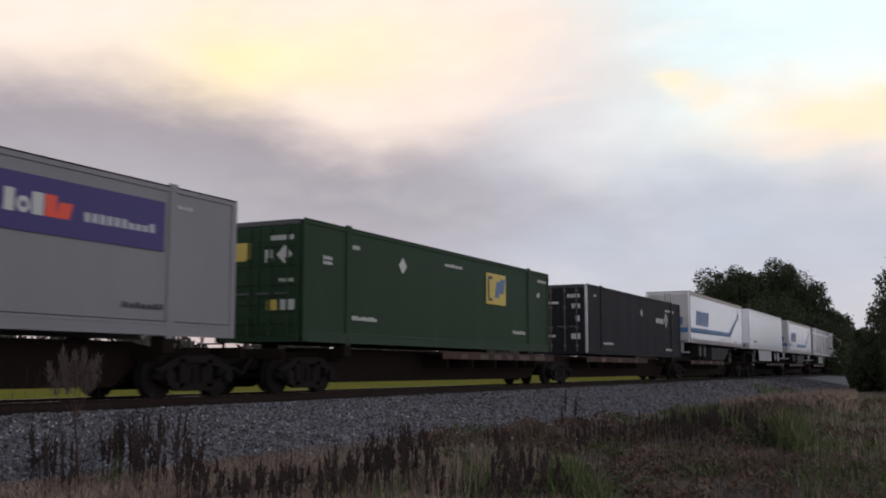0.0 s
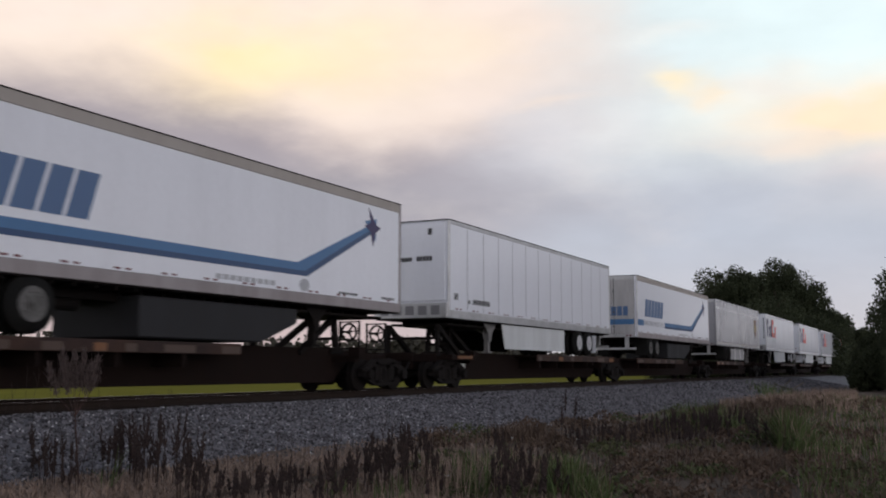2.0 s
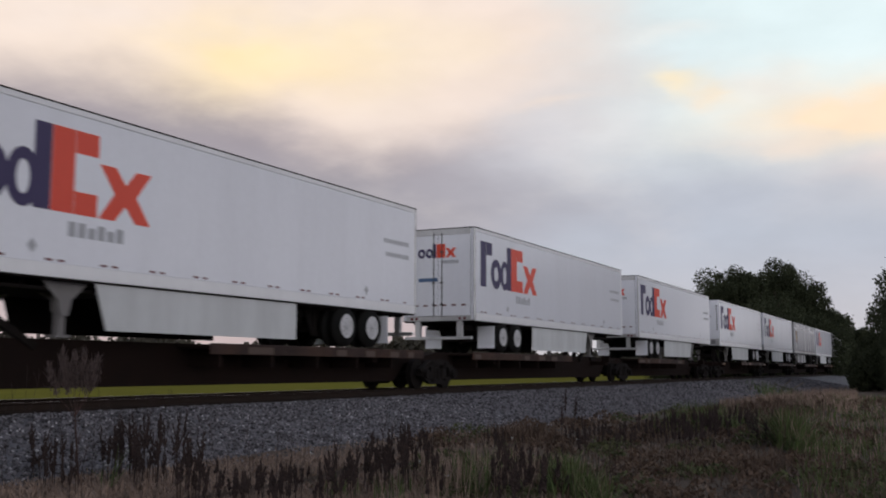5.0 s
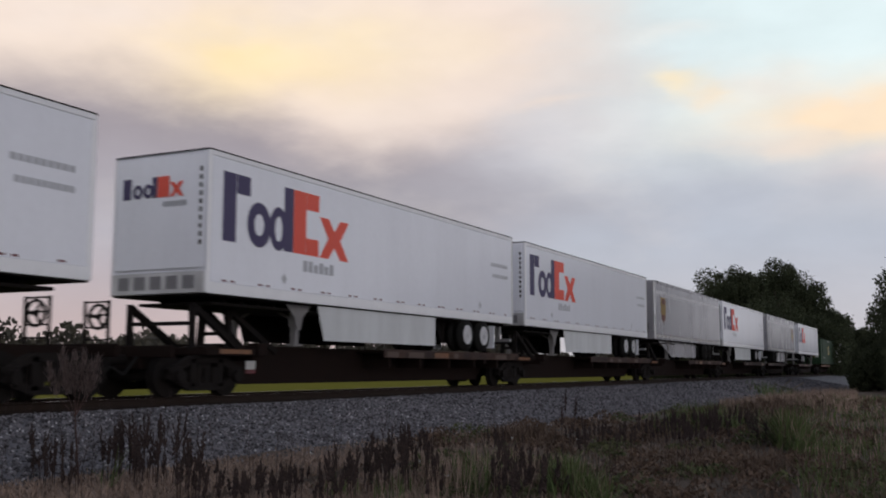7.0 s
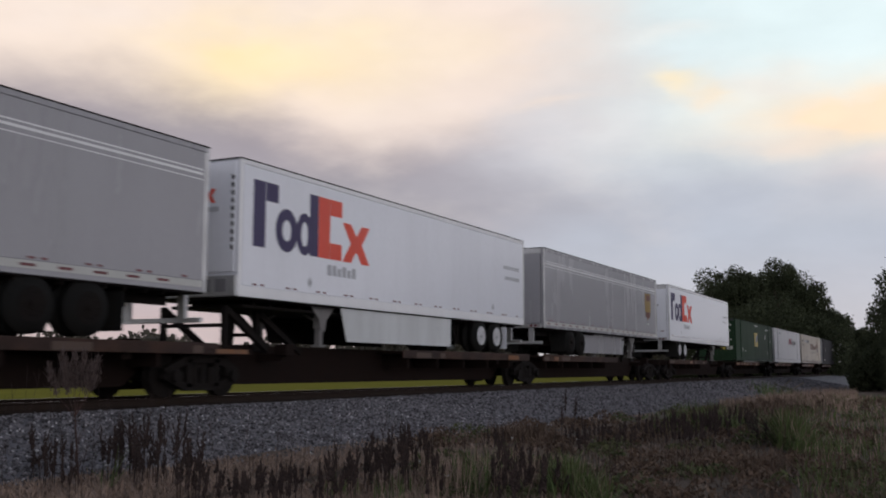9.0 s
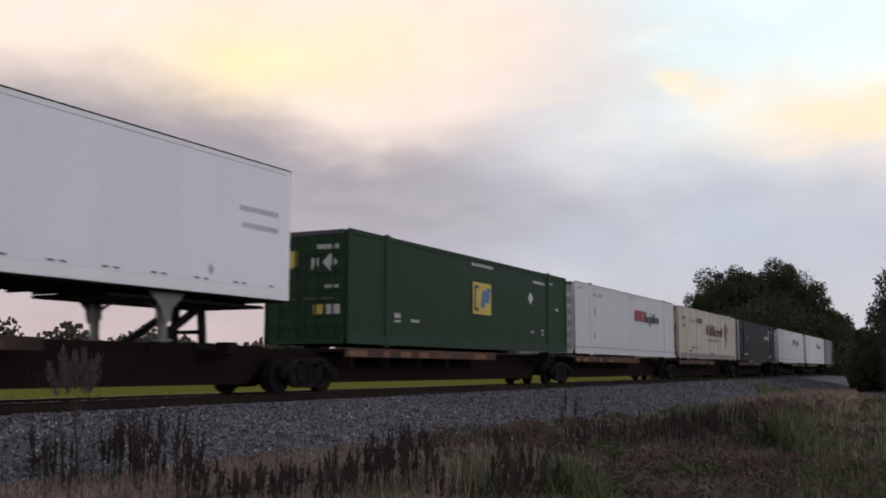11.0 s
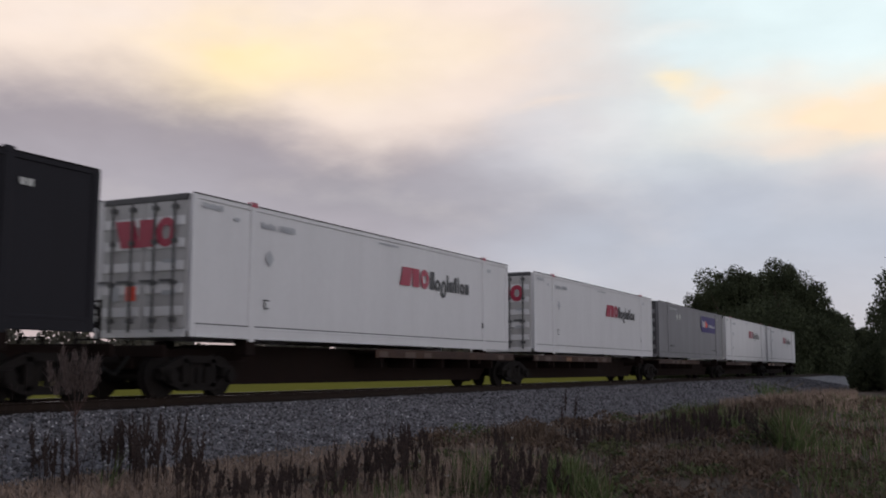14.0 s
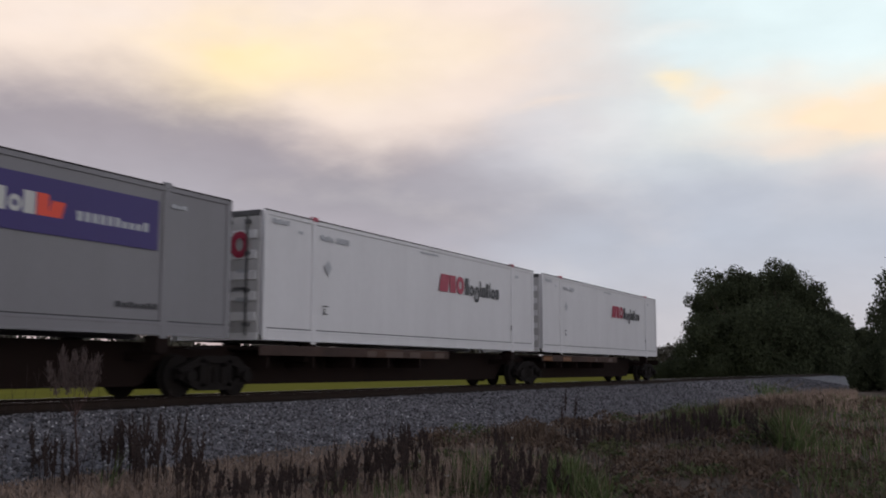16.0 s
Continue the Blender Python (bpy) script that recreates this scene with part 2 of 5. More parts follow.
STONE = material("crushed_granite", (0.156, 0.149, 0.163), 0.8, dirt=(0.045, 0.043, 0.048), dirt_amount=0.6, scale=3, bump=0.3, vary=0.7, spec=0.4, island=True)
PALE_STONE = material("pale_crushed_granite", (0.42, 0.41, 0.43), 0.7, dirt=(0.16, 0.155, 0.16), dirt_amount=0.5, scale=3, bump=0.2, vary=0.45, spec=0.5, island=True)
EARTH = material("dry_foreground_earth", (0.13, 0.087, 0.064), 0.95, dirt=(0.04, 0.028, 0.019), dirt_amount=0.8, scale=0.7, bump=0.5, grain=20,
                 second=(0.05, 0.034, 0.022), second_scale=0.25)
FIELD = material("yellow_green_field", (0.225, 0.212, 0.042), 0.95, dirt=(0.13, 0.14, 0.035), dirt_amount=0.7, scale=0.15, bump=0.4, grain=5, spec=0.0)
DRY = material("dry_grass_blades", (0.32, 0.232, 0.18), 0.9, dirt=(0.17, 0.115, 0.09), dirt_amount=0.6, scale=0.8, bump=0, vary=0.25, island=True)
LUSH = material("green_grass_blades", (0.082, 0.124, 0.034), 0.85, dirt=(0.10, 0.10, 0.042), dirt_amount=0.5, scale=0.6, bump=0, vary=0.28, island=True)
LEAFY = material("dull_green_weed_leaves", (0.078, 0.096, 0.036), 0.9, dirt=(0.085, 0.066, 0.036), dirt_amount=0.6, scale=0.8, bump=0, vary=0.35, island=True)
SEED = material("dark_brown_seed_heads", (0.040, 0.025, 0.022), 0.95, dirt=(0.018, 0.012, 0.011), dirt_amount=0.6, scale=5, bump=0, vary=0.4, island=True)
LITTER = material("red_brown_litter", (0.125, 0.083, 0.058), 0.95, dirt=(0.05, 0.033, 0.024), dirt_amount=0.6, scale=0.7, bump=0, vary=0.25, island=True)
PINKISH = material("dry_pinkish_plume", (0.125, 0.090, 0.084), 0.95, scale=4, bump=0, vary=0.3, island=True)
LEAF = material("tree_leaves", (0.054, 0.064, 0.034), 0.9, dirt=(0.032, 0.040, 0.022), dirt_amount=0.7, scale=0.35, bump=0, vary=0.16, island=True, spec=0.2)
# paler and browner than LEAF: distance haze mixed into the leaf colour
HAZED_FAR_LEAF = material("hazed_distant_leaves", (0.075, 0.068, 0.050), 0.9, scale=0.3, bump=0, vary=0.35, island=True)
STALK = material("red_brown_stalk", (0.060, 0.030, 0.026), 0.9, scale=5, bump=0)
BARK = material("tree_bark", (0.09, 0.07, 0.05), 0.95, scale=3, bump=0.6)

# ---- mesh helpers ----


def box(bm, x0, x1, y0, y1, z0, z1, bevel=0.0):
    mtx = Matrix.Translation(((x0 + x1) / 2, (y0 + y1) / 2, (z0 + z1) / 2)) @ Matrix.Diagonal((x1 - x0, y1 - y0, z1 - z0, 1))
    made = bmesh.ops.create_cube(bm, size=1.0, matrix=mtx)["verts"]
    if bevel:
        edges = list({e for v in made for e in v.link_edges})
        bmesh.ops.bevel(bm, geom=edges, offset=bevel, segments=1, affect="EDGES")


def cyl(bm, centre, axis, r, length, seg=16, r2=None):
    turn = {"x": Euler((0, math.pi / 2, 0)), "y": Euler((math.pi / 2, 0, 0)), "z": Euler((0, 0, 0))}[axis].to_matrix().to_4x4()
    bmesh.ops.create_cone(bm, cap_ends=True, segments=seg, radius1=r, radius2=r if r2 is None else r2, depth=length,
                          matrix=Matrix.Translation(centre) @ turn)


def beam(bm, a, b, w):
    a, b = Vector(a), Vector(b)
    mtx = Matrix.Translation((a + b) / 2) @ (b - a).to_track_quat("Z", "Y").to_matrix().to_4x4() @ Matrix.Diagonal((w, w, (b - a).length, 1))
    bmesh.ops.create_cube(bm, size=1.0, matrix=mtx)


def plate(bm, pts, y0, y1):
    """A flat plate of the outline pts (x, z), from y0 to y1."""
    lo = [bm.verts.new((x, y0, z)) for x, z in pts]
    hi = [bm.verts.new((x, y1, z)) for x, z in pts]
    n = len(pts)
    bm.faces.new(lo)
    bm.faces.new(hi[::-1])
    for i in range(n):
        bm.faces.new((lo[i], hi[i], hi[(i + 1) % n], lo[(i + 1) % n]))


def finish(name, bm, mat, smooth=False):
    bmesh.ops.recalc_face_normals(bm, faces=bm.faces)
    me = bpy.data.meshes.new(name)
    bm.to_mesh(me)
    bm.free()
    for mt in (mat if isinstance(mat, (list, tuple)) else (mat,)):
        me.materials.append(mt)
    if smooth:
        me.polygons.foreach_set("use_smooth", [True] * len(me.polygons))
    return me


def part(name, bm, mat, parent, label="", smooth=False):
    ob = new(name, finish(name, bm, mat, smooth))
    ob.parent = parent
    if label:
        ob["label"] = label
    return ob


def share(name, me, parent, x=0, y=0, z=0, rz=0):
    ob = new(name, me)
    ob.parent = parent
    ob.location, ob.rotation_euler = (x, y, z), (0, 0, rz)
    return ob


def ob_box(name, mat, parent, x0, x1, y0, y1, z0, z1, bevel=0.0, label=""):
    bm = bmesh.new()
    box(bm, x0, x1, y0, y1, z0, z1, bevel)
    return part(name, bm, mat, parent, label)


HALF = 1.295
LENGTH = 16.15
MOVERS = []             # (thing, x at the clip's start)


def mover(name, x, z, label, category, group):
    ob = new(name)
    tagged(ob, label, category, group)
    ob.location = (x, TRACK, z)
    MOVERS.append((ob, x, z))
    return ob


def outline(kind, a0, a1, z0, z1):
    """Outlines of the plain shapes that stand in for a mark."""
    da, dz = a1 - a0, z1 - z0
    if kind == "bar":
        return [(a0, z0), (a1, z0), (a1, z1), (a0, z1)]
    if kind == "lean":
        k = 0.30 * dz
        return [(a0 - k / 2, z0), (a1 - k / 2, z0), (a1 + k / 2, z1), (a0 + k / 2, z1)]
    if kind == "rhomb":
        return [((a0 + a1) / 2, z0), (a1, (z0 + z1) / 2), ((a0 + a1) / 2, z1), (a0, (z0 + z1) / 2)]
    if kind == "saltire":
        u, v = 0.3 * da, 0.0
        ca, cz = (a0 + a1) / 2, (z0 + z1) / 2
        return [(a0, z0), (a0 + u, z0), (ca, cz - 0.2 * dz), (a1 - u, z0), (a1, z0), (ca + 0.21 * da, cz), (a1, z1), (a1 - u, z1), (ca, cz + 0.2 * dz),
                (a0 + u, z1), (a0, z1), (ca - 0.21 * da, cz)]
    if kind == "shield":
        return [((a0 + a1) / 2, z0), (a1, z0 + 0.4 * dz), (a1, z1), (a0, z1), (a0, z0 + 0.4 * dz)]
    if kind == "disc":
        return [((a0 + a1) / 2 + da / 2 * math.cos(t * math.tau / 20), (z0 + z1) / 2 + dz / 2 * math.sin(t * math.tau / 20)) for t in range(20)]
    if kind == "step":
        return [(a0, z0), (a0 + 0.42 * da, z0), (a0 + 0.42 * da, z0 + 0.38 * dz), (a0 + 0.8 * da, z0 + 0.38 * dz),
                (a0 + 0.8 * da, z0 + 0.7 * dz), (a1, z0 + 0.7 * dz), (a1, z1), (a0, z1)]
    return [(a0, z0), (a1, z0), (a1, z1), (a0, z1)]


def ring(bm, a0, a1, z0, z1, y0, y1, thick):
    n, out, inn = 24, [], []
    ca, cz = (a0 + a1) / 2, (z0 + z1) / 2
    for i in range(n):
        c, s = math.cos(i * math.tau / n), math.sin(i * math.tau / n)
        out.append((ca + (a1 - a0) / 2 * c, cz + (z1 - z0) / 2 * s))
        inn.append((ca + ((a1 - a0) / 2 - thick) * c, cz + ((z1 - z0) / 2 - thick) * s))
    vo = [bm.verts.new((a, y0, z)) for a, z in out]
    vi = [bm.verts.new((a, y0, z)) for a, z in inn]
    for i in range(n):
        j = (i + 1) % n
        bm.faces.new((vo[i], vo[j], vi[j], vi[i]))


def marks(name, parent, mat, shapes, proud=0.004, end=None, label=""):
    """Plain shapes laid on the near side (or, with end, on the end wall at x = end; there the first number runs from the near edge inwards)."""
    groups = [shapes] if name == "lettering" else [[q] for q in shapes]
    for group in groups:
        bm = bmesh.new()
        for kind, a0, a1, z0, z1 in group:
            if kind == "ring":
                ring(bm, a0, a1, z0, z1, 0, 0.003, min(a1 - a0, z1 - z0) * 0.3)
            elif kind == "bar":
                box(bm, a0, a1, 0, 0.003, z0, z1)
            else:
                plate(bm, outline(kind, a0, a1, z0, z1), 0, 0.003)
        for v in bm.verts:
            a, d, z = v.co
            if end is None:
                v.co = (a, -HALF - proud + d - 0.003, z)
            else:
                v.co = (end - proud + d - 0.003, -HALF + a, z)
        ob = part(name, bm, mat, parent, label)
        if name == "lettering":
            ob["kind"] = "stuff"


def bars(a0, a1, z0, z1, n, gap=0.25, seed=1, kind="bar", ragged=0.0):
    """A row of n bars that stand in for n letters."""
    rnd = random.Random(seed)
    w = (a1 - a0) / n
    return [(kind, a0 + i * w, a0 + (i + 1 - gap) * w, z0, z1 - (ragged * (z1 - z0) * (rnd.random() > 0.45))) for i in range(n)]


def lettered(name, text, parent, a0, a1, z0, z1, mat, lean=0.0):
    """A line of real words on the near side, stretched to its length and height."""
    cu = bpy.data.curves.new(name, "FONT")
    cu.body, cu.shear, cu.extrude = text, lean, 0.0
    tmp = bpy.data.objects.new(name, cu)
    me = bpy.data.meshes.new_from_object(tmp)
    bpy.data.objects.remove(tmp)
    xs, ys = [v.co.x for v in me.vertices], [v.co.y for v in me.vertices]
    kx, kz = (a1 - a0) / (max(xs) - min(xs)), (z1 - z0) / (max(ys) - min(ys))
    x0, y0 = min(xs), min(ys)
    for v in me.vertices:
        v.co = (a0 + (v.co.x - x0) * kx, -HALF - 0.006, z0 + (v.co.y - y0) * kz)
    me.materials.clear()
    me.materials.append(mat)
    ob = new(name, me)
    ob.parent = parent
    return ob


# ---- containers ----
RIBS = {}


def container(x, paint_mat, label, group, doors=True, black_line=True, end_mat=None, casting=None, trim=None, rail_mat=None):
    c = mover("shipping_container", x, FLOOR, label, "shipping container", group)
    H, W, L = 2.9, HALF, LENGTH
    trim = trim or paint_mat
    bm = bmesh.new()
    box(bm, 0.06, L - 0.04, -W + 0.03, W - 0.03, 0.12, H - 0.02)
    part("body", bm, paint_mat, c)
    for s in (-1, 1):
        a, b = (-W, -W + 0.04) if s < 0 else (W - 0.04, W)
        ob_box("bottom_rail", rail_mat or trim, c, 0.16, L - 0.16, a, b, 0.0, 0.26, 0.008)
        lip = (a - 0.010, a + 0.01) if s < 0 else (b - 0.01, b + 0.010)
        for z0, z1 in ((0.0, 0.045), (0.20, 0.245)):
            ob_box("rail_lip", rail_mat or trim, c, 0.18, L - 0.18, lip[0], lip[1], z0, z1, 0.004)
        ob_box("top_rail", trim, c, 0.16, L - 0.16, a + 0.004, b - 0.004, H - 0.10, H, 0.008)
        # black strip drawn as the shadow line over the bottom rail
        if black_line:
            ob_box("rail_shadow_line", INK, c, 0.18, L - 0.18, a + 0.008, b - 0.008, 0.262, 0.285)
        for px in (0.0, L - 0.16):
            ob_box("corner_post", trim, c, px, px + 0.16, a - 0.002, b + 0.002, 0.0, H, 0.012)
        for px in (1.98, L - 1.98):
            ob_box("lifting_post", trim, c, px - 0.10, px + 0.10, a - 0.012, b + 0.012, -0.06, H + 0.01, 0.012)
            ob_box("corner_casting", casting or trim, c, px - 0.12, px + 0.12, a - 0.016, b + 0.016 if s < 0 else b + 0.016, H - 0.06, H + 0.075, 0.02)
    for a, b in ((-W - 0.004, -W + 0.05), (W - 0.05, W + 0.004)):
        ob_box("roof_edge", DARK_STEEL, c, 0.02, L - 0.02, a, b, H + 0.001, H + 0.022)
    ob_box("roof", trim, c, 0.05, L - 0.05, -W + 0.02, W - 0.02, H - 0.018, H - 0.004)
    # end walls
    em = end_mat or paint_mat
    ob_box("end_wall", em, c, L - 0.045, L - 0.01, -W + 0.12, W - 0.12, 0.1, H - 0.1)
    ob_box("header", INK if doors else em, c, 0.0, 0.10, -W + 0.16, W - 0.16, H - 0.12, H + 0.01, 0.01)
    ob_box("sill", trim, c, 0.0, 0.10, -W + 0.16, W - 0.16, 0.0, 0.16, 0.01)
    if doors:
        for k, (a, b) in enumerate(((-W + 0.165, -0.012), (0.012, W - 0.165))):
            bm = bmesh.new()
            box(bm, 0.02, 0.06, a, b, 0.17, H - 0.125, 0.006)
            # backing darker than the ribs, as recess shade and grime in one paint
            d = part("door", bm, {XWHITE.name: GRIMY_SHADED_WHITE, GREY.name: GRIMY_SHADED_GREY}.get(em.name, em), c)
            if em.name not in RIBS:
                bm = bmesh.new()
                box(bm, -0.012, 0.022, 0.05, b - a - 0.05, 0.0, 0.20, 0.014)
                RIBS[em.name] = finish("door_rib", bm, em)
            for i in range(5):
                share("door_rib", RIBS[em.name], d, 0, a, 0.42 + i * 0.46)
            for u in (0.25, 0.72):
                yy = a + (b - a) * u
                bm = bmesh.new()
                cyl(bm, (-0.045, yy, H / 2), "z", 0.026, H - 0.2, 8)
                for z in (0.3, 1.05, 1.9, 2.6):
                    box(bm, -0.07, 0.02, yy - 0.06, yy + 0.06, z, z + 0.09)
                part("lock_rod", bm, ROD if em is not GREEN else em, d)
                bm = bmesh.new()
                box(bm, -0.085, -0.055, yy - 0.02, yy + 0.34, 1.12, 1.17, 0.005)
                part("door_handle", bm, ROD, d)
    else:
        bm = bmesh.new()
        box(bm, 0.03, 0.06, -W + 0.165, W - 0.165, 0.17, H - 0.125)
        for i in range(4):
            yy = -W + 0.3 + i * 0.6
            box(bm, 0.012, 0.035, yy, yy + 0.22, 0.17, H - 0.125, 0.008)
        part("end_wall", bm, em, c)
        for yy in (-W + 0.165, W - 0.3):
            ob_box("end_brace", em, c, -0.01, 0.03, yy, yy + 0.1, 0.1, H - 0.1, 0.01)
    return c


def z_(v):
    return v - FLOOR


def small_texts(c, mat, rows, seed=3):
    for i, (a0, a1, z0, z1, n) in enumerate(rows):
        marks("lettering", c, mat, bars(a0, a1, z_(z0), z_(z1), n, 0.22, seed + i, ragged=0.25), proud=0.002 if 0.2 < a0 < 15.9 else 0.004)


def green_container(x, emblem, diamond, drop=0.0, wide=1.62, second=False):
    c = container(x, GREEN, "dark green steel container with a yellow square emblem", "containers on the train", black_line=False, trim=GREEN, rail_mat=GREEN_RAIL)
    a, k, e = emblem, wide / 1.62, z_(3.72) - drop
    marks("emblem_panel", c, YELLOW, [("bar", a, a + wide, e, e + 1.02)], 0.0, label="yellow square panel")
    marks("emblem_mark", c, INK, [("bar", a + 0.12 * k, a + 0.26 * k, e + 0.1, e + 0.92)] + [("bar", a + 0.26 * k, a + 0.50 * k, e + z, e + z + 0.1) for z in (0.1, 0.82)], 0.006)
    marks("emblem_mark", c, SLATE, [("lean", a + 0.75 * k, a + 1.1 * k, e + 0.23, e + 0.78), ("lean", a + 1.1 * k, a + 1.5 * k, e + 0.38, e + 0.88)], 0.006)
    zd = z_(3.9) if second else z_(4.2)
    marks("placard", c, CHALK, [("rhomb", diamond, diamond + 0.46, zd, zd + 0.46)], 0.0, label="white diamond placard")
    if second:
        small_texts(c, CHALK, [(7.36, 9.0, 4.87, 4.97, 11), (12.6, 13.75, 4.69, 4.79, 8), (2.35, 2.7, 2.98, 3.16, 3), (2.35, 2.7, 2.86, 2.94, 3), (3.3, 3.8, 2.9, 2.98, 4),
                               (12.35, 12.6, 2.89, 2.97, 2), (13.4, 13.6, 2.82, 2.92, 1), (13.4, 13.6, 2.96, 3.06, 1), (14.85, 15.2, 3.8, 3.92, 3), (14.3, 14.6, 4.76, 4.84, 2)])
    else:
        small_texts(c, CHALK, [(0.8, 1.22, 4.24, 4.34, 4), (0.8, 1.22, 4.12, 4.2, 4), (2.15, 2.5, 4.62, 4.76, 3), (7.4, 8.6, 4.66, 4.76, 9), (2.15, 3.4, 2.82, 2.93, 8),
                               (12.65, 13.8, 2.80, 2.92, 7), (15.0, 15.9, 4.76, 4.86, 8), (14.9, 15.2, 4.2, 4.38, 2)])
    marks("placard", c, CHALK, [("rhomb", 0.32, 0.78, 1.85, 2.3)], 0.016, end=0.0)
    marks("lettering", c, CHALK, bars(0.3, 1.0, 2.42, 2.54, 6) + bars(0.9, 1.15, 1.9, 2.2, 2) + bars(0.3, 0.72, 1.42, 1.5, 5), 0.016, end=0.0)
    marks("sticker", c, YELLOW, [("bar", 0.75, 1.05, 0.75, 1.0), ("bar", 1.55, 2.1, 1.95, 2.4)], 0.016, end=0.0, label="yellow warning sticker")
    marks("sticker", c, CHALK, [("bar", 0.25, 0.65, 0.75, 1.0)], 0.016, end=0.0)
    return c


def black_container(x, placard):
    c = container(x, BLACK, "charcoal black steel container with a white diamond emblem", "containers on the train", black_line=False, trim=BLACK)
    ob_box("edge_trim", STEEL, c, -0.015, 0.05, -HALF - 0.008, -HALF + 0.1, 0.05, 2.88, 0.01, label="pale metal edge post")
    bm = bmesh.new()
    for a0, a1, z0, z1 in ((12.6, 13.4, 3.81, 4.52),):
        a, z, r = (a0 + a1) / 2, z_((z0 + z1) / 2), 0.36
        for dx, dz in ((0, 1), (1, 0), (0, -1), (-1, 0)):
            plate(bm, outline("rhomb", a + dx * 0.24 - 0.17, a + dx * 0.24 + 0.17, z + dz * 0.22 - 0.17, z + dz * 0.22 + 0.17), -HALF - 0.001, -HALF + 0.004)
    part("emblem", bm, CHALK, c, "white diamond emblem")
    marks("wordmark", c, CHALK, bars(10.98, 12.5, z_(3.95), z_(4.27), 4, 0.2, 5, ragged=0.2), 0.0, label="pale bars of a wordmark")
    small_texts(c, CHALK, [(12.75, 13.9, 4.62, 4.72, 8), (12.9, 14.2, 2.56, 2.68, 8), (2.15, 3.6, 2.66, 2.78, 9), (0.9, 1.25, 4.66, 4.78, 3), (14.4, 14.7, 4.6, 4.72, 2)])
    if placard:
        marks("placard", c, CHALK, [("rhomb", 8.1, 8.5, z_(4.13), z_(4.53))], 0.0, label="white diamond placard")
    else:
        marks("lettering", c, CHALK, [("bar", 3.4, 3.52, z_(3.75), z_(4.1))], 0.0)
    marks("sticker", c, CHALK, [("bar", 1.25, 1.9, 2.1, 2.2), ("rhomb", 1.95, 2.2, 2.02, 2.28), ("bar", 1.4, 1.7, 0.7, 0.8)], 0.016, end=0.0)
    marks("sticker", c, CHALK, bars(0.3, 0.9, 2.35, 2.5, 4) + bars(0.3, 0.7, 1.9, 2.1, 3) + [("bar", 0.3, 0.7, 0.62, 0.85), ("bar", 0.32, 0.5, 1.35, 1.6)], 0.016, end=0.0)
    return c


def white_container(x):
    c = container(x, XWHITE, "white steel container with a crimson and black wordmark", "containers on the train", casting=None)
    marks("wordmark", c, CRIMSON, [("lean", 8.62, 9.2, z_(3.9), z_(4.42)), ("bar", 9.28, 9.68, z_(3.9), z_(4.42)), ], 0.0, label="crimson bars of a wordmark")
    marks("wordmark", c, CRIMSON, [("ring", 9.74, 10.26, z_(3.88), z_(4.44))], 0.002)
    marks("wordmark", c, INK, [("bar", 10.36, 10.62, z_(3.9), z_(4.42)), ("ring", 10.66, 11.0, z_(3.88), z_(4.22)), ("ring", 11.05, 11.4, z_(3.7), z_(4.22)),
                               ("bar", 11.46, 11.55, z_(3.9), z_(4.4)), ("bar", 11.62, 11.9, z_(3.9), z_(4.22)), ("bar", 11.97, 12.12, z_(3.9), z_(4.36)),
                               ("bar", 12.2, 12.28, z_(3.9), z_(4.4)), ("ring", 12.34, 12.66, z_(3.88), z_(4.22)), ("bar", 12.72, 12.98, z_(3.9), z_(4.22))],
          0.0, label="black bars of a wordmark")
    small_texts(c, PALE, [(2.25, 2.8, 4.68, 4.82, 4), (2.95, 3.55, 4.68, 4.82, 6), (7.4, 8.5, 4.9, 4.97, 9), (1.3, 1.5, 4.72, 4.82, 2), (14.4, 14.7, 4.74, 4.84, 2), (0.3, 0.95, 4.86, 4.98, 5)])
    marks("sticker", c, INK, [("bar", 2.36, 2.6, z_(3.08), z_(3.11)), ("bar", 2.4, 2.56, z_(2.9), z_(2.93)), ("bar", 2.4, 2.45, z_(2.93), z_(3.05)), ("bar", 14.0, 14.15, z_(2.9), z_(3.08))], 0.0)
    marks("placard", c, PALE, [("rhomb", 2.42, 2.72, z_(3.84), z_(4.22))], 0.001)
    marks("wordmark", c, CRIMSON, [("lean", 1.45, 1.98, 1.85, 2.42), ("bar", 1.0, 1.4, 1.85, 2.42)], 0.016, end=0.0)
    marks("wordmark", c, CRIMSON, [("ring", 0.42, 0.95, 1.83, 2.44)], 0.016, end=0.0)
    marks("sticker", c, ORANGE, [("bar", 1.45, 1.72, 0.75, 1.05)], 0.016, end=0.0, label="orange warning sticker")
    marks("sticker", c, PALE, [("bar", 1.9, 2.1, 0.75, 1.05), ("bar", 0.4, 0.75, 0.85, 0.95), ("bar", 0.4, 0.75, 1.5, 1.58)], 0.016, end=0.0)
    for px in (1.98, LENGTH - 1.98):
        ob_box("casting_cap", CRIMSON, c, px - 0.11, px + 0.11, -HALF - 0.022, -HALF + 0.1, 2.86, 2.98, 0.015, label="red painted casting")
    return c


GA = 3.7


